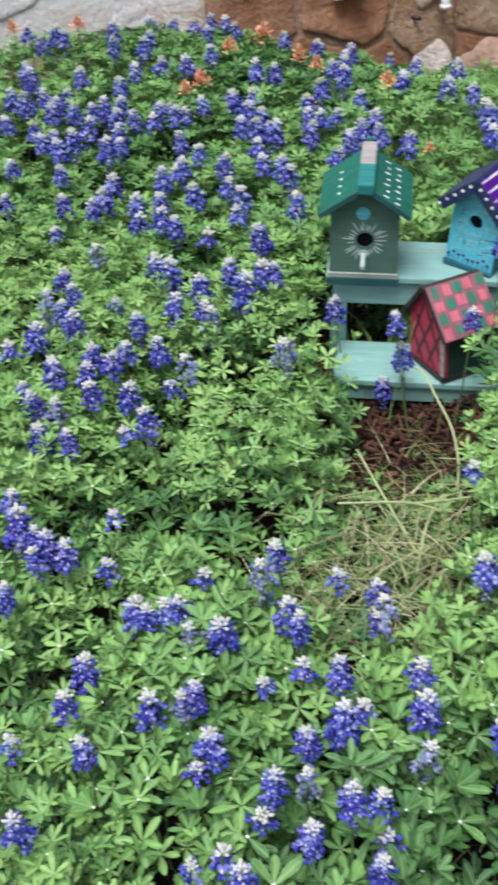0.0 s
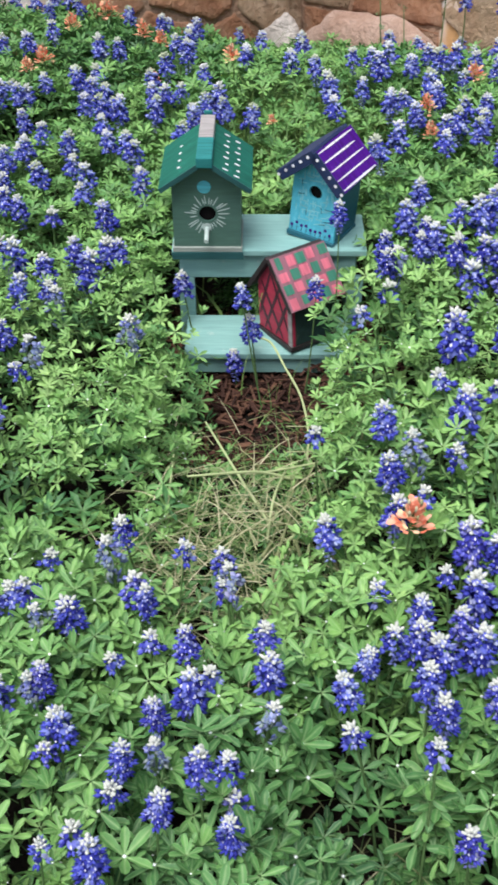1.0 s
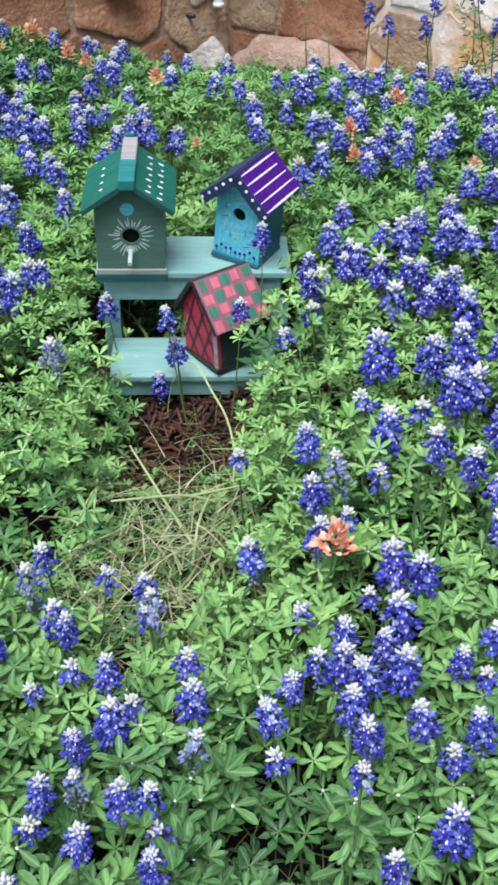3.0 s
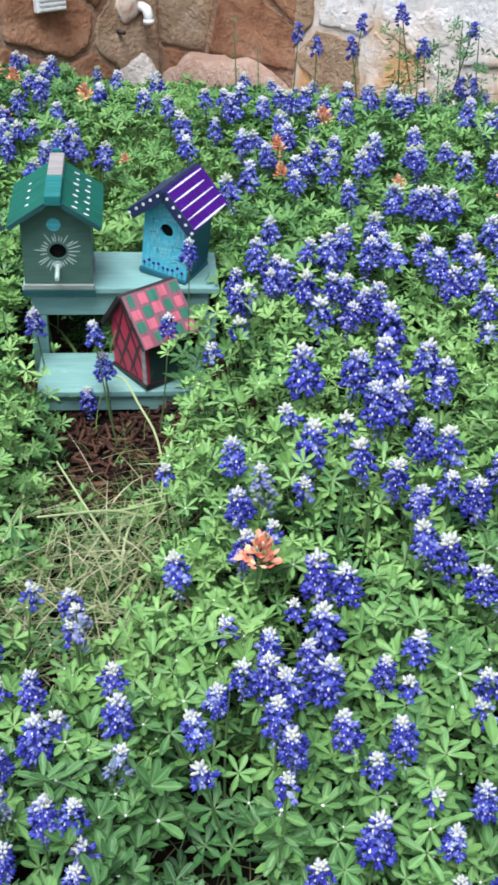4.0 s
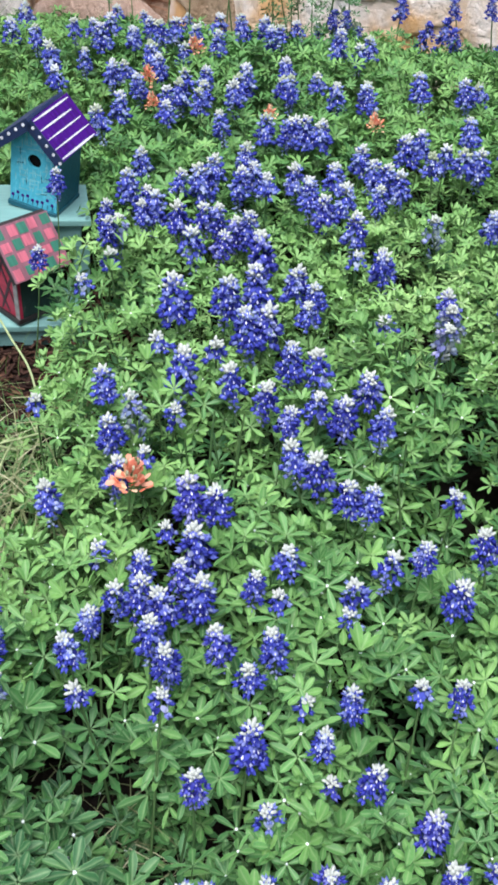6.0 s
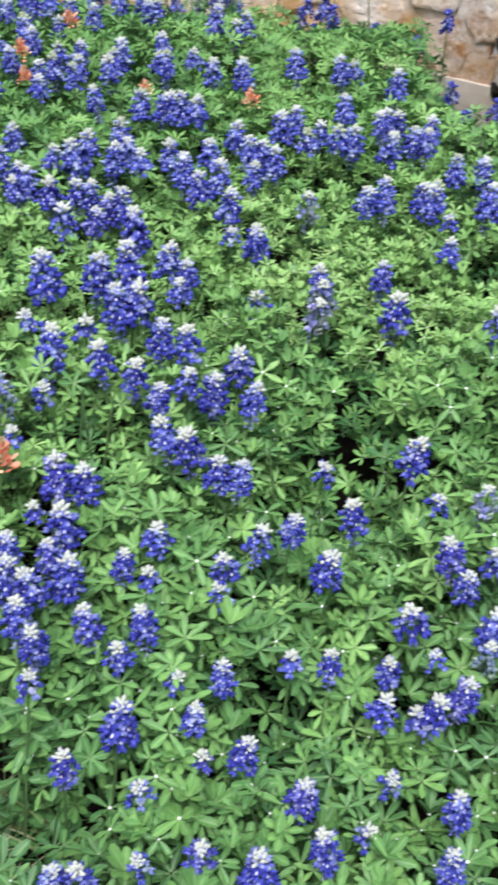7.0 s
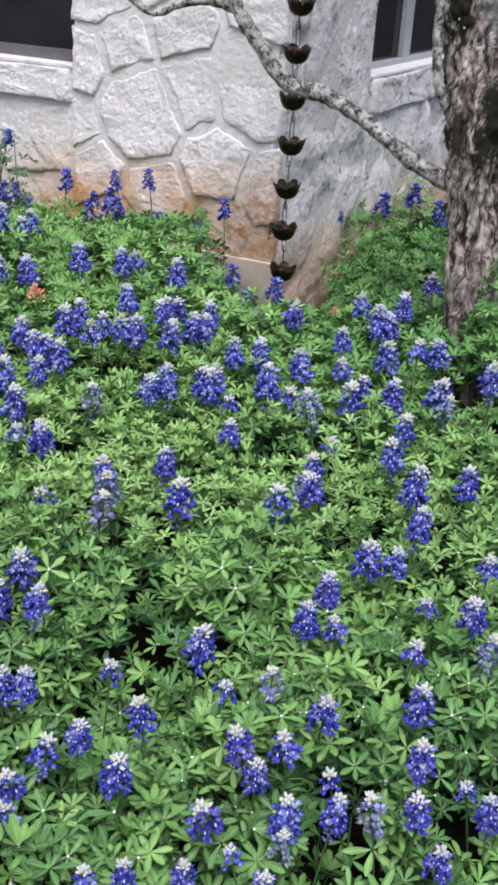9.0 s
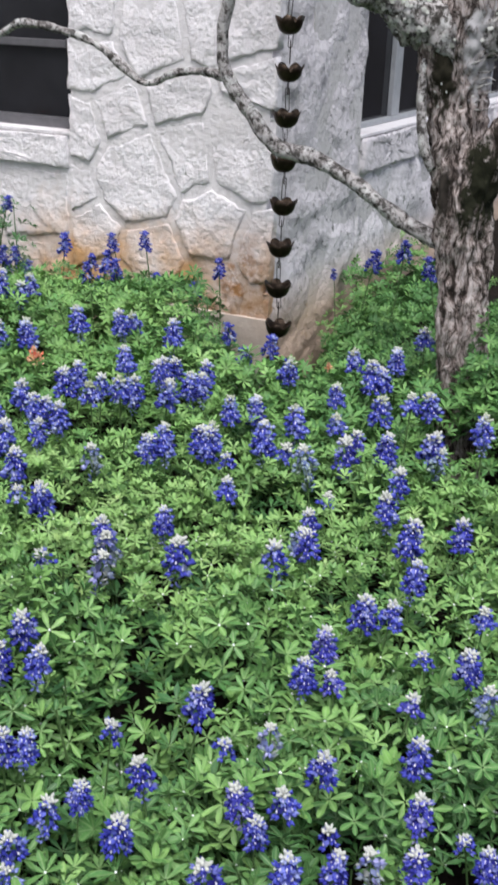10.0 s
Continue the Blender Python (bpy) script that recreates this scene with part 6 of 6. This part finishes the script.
BRACTS = [shared("flower_head", bract_arrays(40 + q), [BRACT]) for q in range(3)]
TIPS = shared("yellow_tip", joined([(lambda b: (b[0], b[1], np.zeros(20, int)))(ball(0.002, 0.002, 0.007, (0.007 * math.cos(k * 2.4), 0.007 * math.sin(k * 2.4), 0.004 + 0.003 * k))) for k in range(9)]), [STRAW])
for k, (x, y, s, dz) in enumerate(((-0.86, 0.975, 1.25, 0.01), (-3.80, 1.39, 1.1, 0), (-3.71, 2.10, 1.5, 0), (-3.98, 2.28, 1.2, 0), (-3.38, 1.78, 1.1, 0), (-3.25, 1.98, 1.2, 0), (-3.11, 1.96, 1.0, 0), (-3.20, 1.57, 1.3, 0),
                                   (-3.18, 1.50, 0.9, 0), (-2.77, 2.01, 1.1, 0), (-2.82, 1.75, 0.8, 0), (-4.0, 1.21, 1.1, 0), (-2.00, 2.11, 1.0, 0), (-1.87, 2.00, 0.9, 0), (-2.05, 2.34, 1.1, 0), (-2.26, 1.78, 0.6, 0),
                                   (-1.35, 2.26, 0.9, 0), (-1.59, 2.14, 0.7, 0), (-0.66, 2.59, 0.4, 0))):
    root = thing("paintbrush_flower", pose(x, y, rise(x, y) + dz, 8 * math.sin(k), 8 * math.cos(k), 50 * k) @ Matrix.Diagonal((1.12 * s, 1.12 * s, 0.92 * s, 1)), "orange-red paintbrush wildflower among bluebonnets", "flower", "orange paintbrush flowers")
    for nm, data in (("flower_head", BRACTS[k % 3]), ("yellow_tip", TIPS), ("stem", KINDS[k % 8][5])):
        ob = new(nm, data)
        ob.parent = root

# ---- mulch, straw and grass in the bare patch before the bench ----
chip = box(-0.5, 0.5, -0.5, 0.5, -0.5, 0.5)
bmesh.ops.triangulate(chip, faces=chip.faces)
chip.verts.ensure_lookup_table()
cv, cf = np.array([v.co[:] for v in chip.verts]), np.array([[v.index for v in f.verts] for f in chip.faces])
chip.free()
n = 2600
ms = []
for i in range(n):
    p = BENCH @ Vector((gen.uniform(-0.32, 0.30), gen.uniform(-0.42, 0.22), 0))
    z = ground_z(p.x, p.y) - 0.03 * hollow(p.x, p.y) + gen.uniform(0.0, 0.03)
    ms.append(np.array(pose(p.x, p.y, z, gen.uniform(-25, 25), gen.uniform(-25, 25), gen.uniform(0, 360)) @ Matrix.Diagonal((gen.uniform(0.015, 0.06), gen.uniform(0.003, 0.008), gen.uniform(0.002, 0.005), 1))))
tagged(new("mulch", arrays_mesh("mulch", *scatter((cv, cf, np.zeros(len(cf), int)), ms), [MULCH], False)), "dark reddish-brown shredded wood mulch under the bench", "mulch", kind="stuff")


def blade(length, width, bend):
    v, f = [], []
    for k in range(6):
        t = k / 5
        a = bend * t
        v += [(-width / 2 * (1 - t * 0.9), length * math.sin(a) * t, length * math.cos(a) * t), (width / 2 * (1 - t * 0.9), length * math.sin(a) * t, length * math.cos(a) * t)]
    for k in range(5):
        i = 2 * k
        f += [(i, i + 1, i + 3), (i, i + 3, i + 2)]
    return np.array(v), np.array(f), np.zeros(len(f), int)


def blades(name, n, cx, cy, sx, sy, mat, label, lengths, flat, seed, turn=0.0, low=0.0, low_lift=-0.3, wide=0.028, curl=1.0):
    g = np.random.default_rng(seed)
    kinds = [blade(1.0, wide, b) for b in (0.5 * curl, curl, 1.5 * curl)]
    groups = []
    for kd in kinds:
        k = n // 3
        u, w = g.normal(0, sx, k), g.normal(0, sy, k)
        x, y = cx + u * math.cos(turn) - w * math.sin(turn), cy + u * math.sin(turn) + w * math.cos(turn)
        z = np.array([ground_z(a, b) + low for a, b in zip(x, y)]) + g.uniform(0, 0.05, k)
        groups.append(scatter(kd, turns(g.uniform(0, 6.28, k), g.uniform(-flat, -low_lift * flat, k), np.zeros(k), g.uniform(*lengths, k), np.stack([x, y, z], 1))))
    return tagged(new(name, arrays_mesh(name, *joined(groups), [mat])), label, name.replace("_", " "), kind="stuff")


blades("dry_grass", 190, -1.25, 0.91, 0.11, 0.14, STRAW, "flattened pale dry grass stems before the bench", (0.08, 0.20), 1.55, 5, math.radians(53), 0.11, 0.62, 0.018, 0.3)
blades("dry_grass", 270, -1.12, 0.76, 0.09, 0.15, STRAW, "trampled straw and dead stems between the front plants", (0.06, 0.18), 1.55, 15, math.radians(53), 0.13, 0.62, 0.016, 0.3)
blades("dry_litter", 90, -0.61, 0.70, 0.07, 0.07, STRAW, "dead stems and litter on dark soil between plants", (0.05, 0.13), 1.5, 25, 0.0, 0.02, 0.8, 0.022, 0.2)
# long pale stems that bow out of the bare patch
bow = random.Random(12)
for k in range(16):
    x, y = -1.24 + bow.gauss(0, 0.11), 0.88 + bow.gauss(0, 0.10)
    a, long = bow.uniform(0, 6.28), bow.uniform(0.12, 0.26)
    z = ground_z(x, y) + 0.12
    line_ = curve_points([(x, y, z), (x + 0.35 * long * math.cos(a), y + 0.35 * long * math.sin(a), z + bow.uniform(0.00, 0.06)), (x + long * math.cos(a), y + long * math.sin(a), z + bow.uniform(-0.02, 0.09))], 6)
    tagged(part("bent_stem", tube(line_, [0.0034 - 0.0014 * i / len(line_) for i in range(len(line_))], 6), PALE_STEM if k % 2 else STRAW, smooth=True), "long pale dry stem bowed over the bare patch", "stem", "pale stems over the bare patch")
blades("low_grass", 800, -1.27, 0.97, 0.16, 0.20, GRASS, "short green grass and weeds before the bench", (0.05, 0.12), 1.3, 6, math.radians(53))
blades("tall_grass", 2200, -2.55, 2.05, 0.30, 0.25, GRASS, "long thin green grass between bench and wall", (0.16, 0.34), 0.7, 8)

arch = curve_points([(-1.698, 1.301, 0.352), (-1.648, 1.300, 0.355), (-1.584, 1.287, 0.325), (-1.518, 1.274, 0.293), (-1.454, 1.242, 0.270), (-1.398, 1.201, 0.254), (-1.349, 1.150, 0.221), (-1.310, 1.101, 0.185)], 8)
tagged(part("bent_stem", tube(arch, [0.0026] * len(arch), 8), PALE_STEM, smooth=True), "pale green bent stem arching down from the bench", "stem")
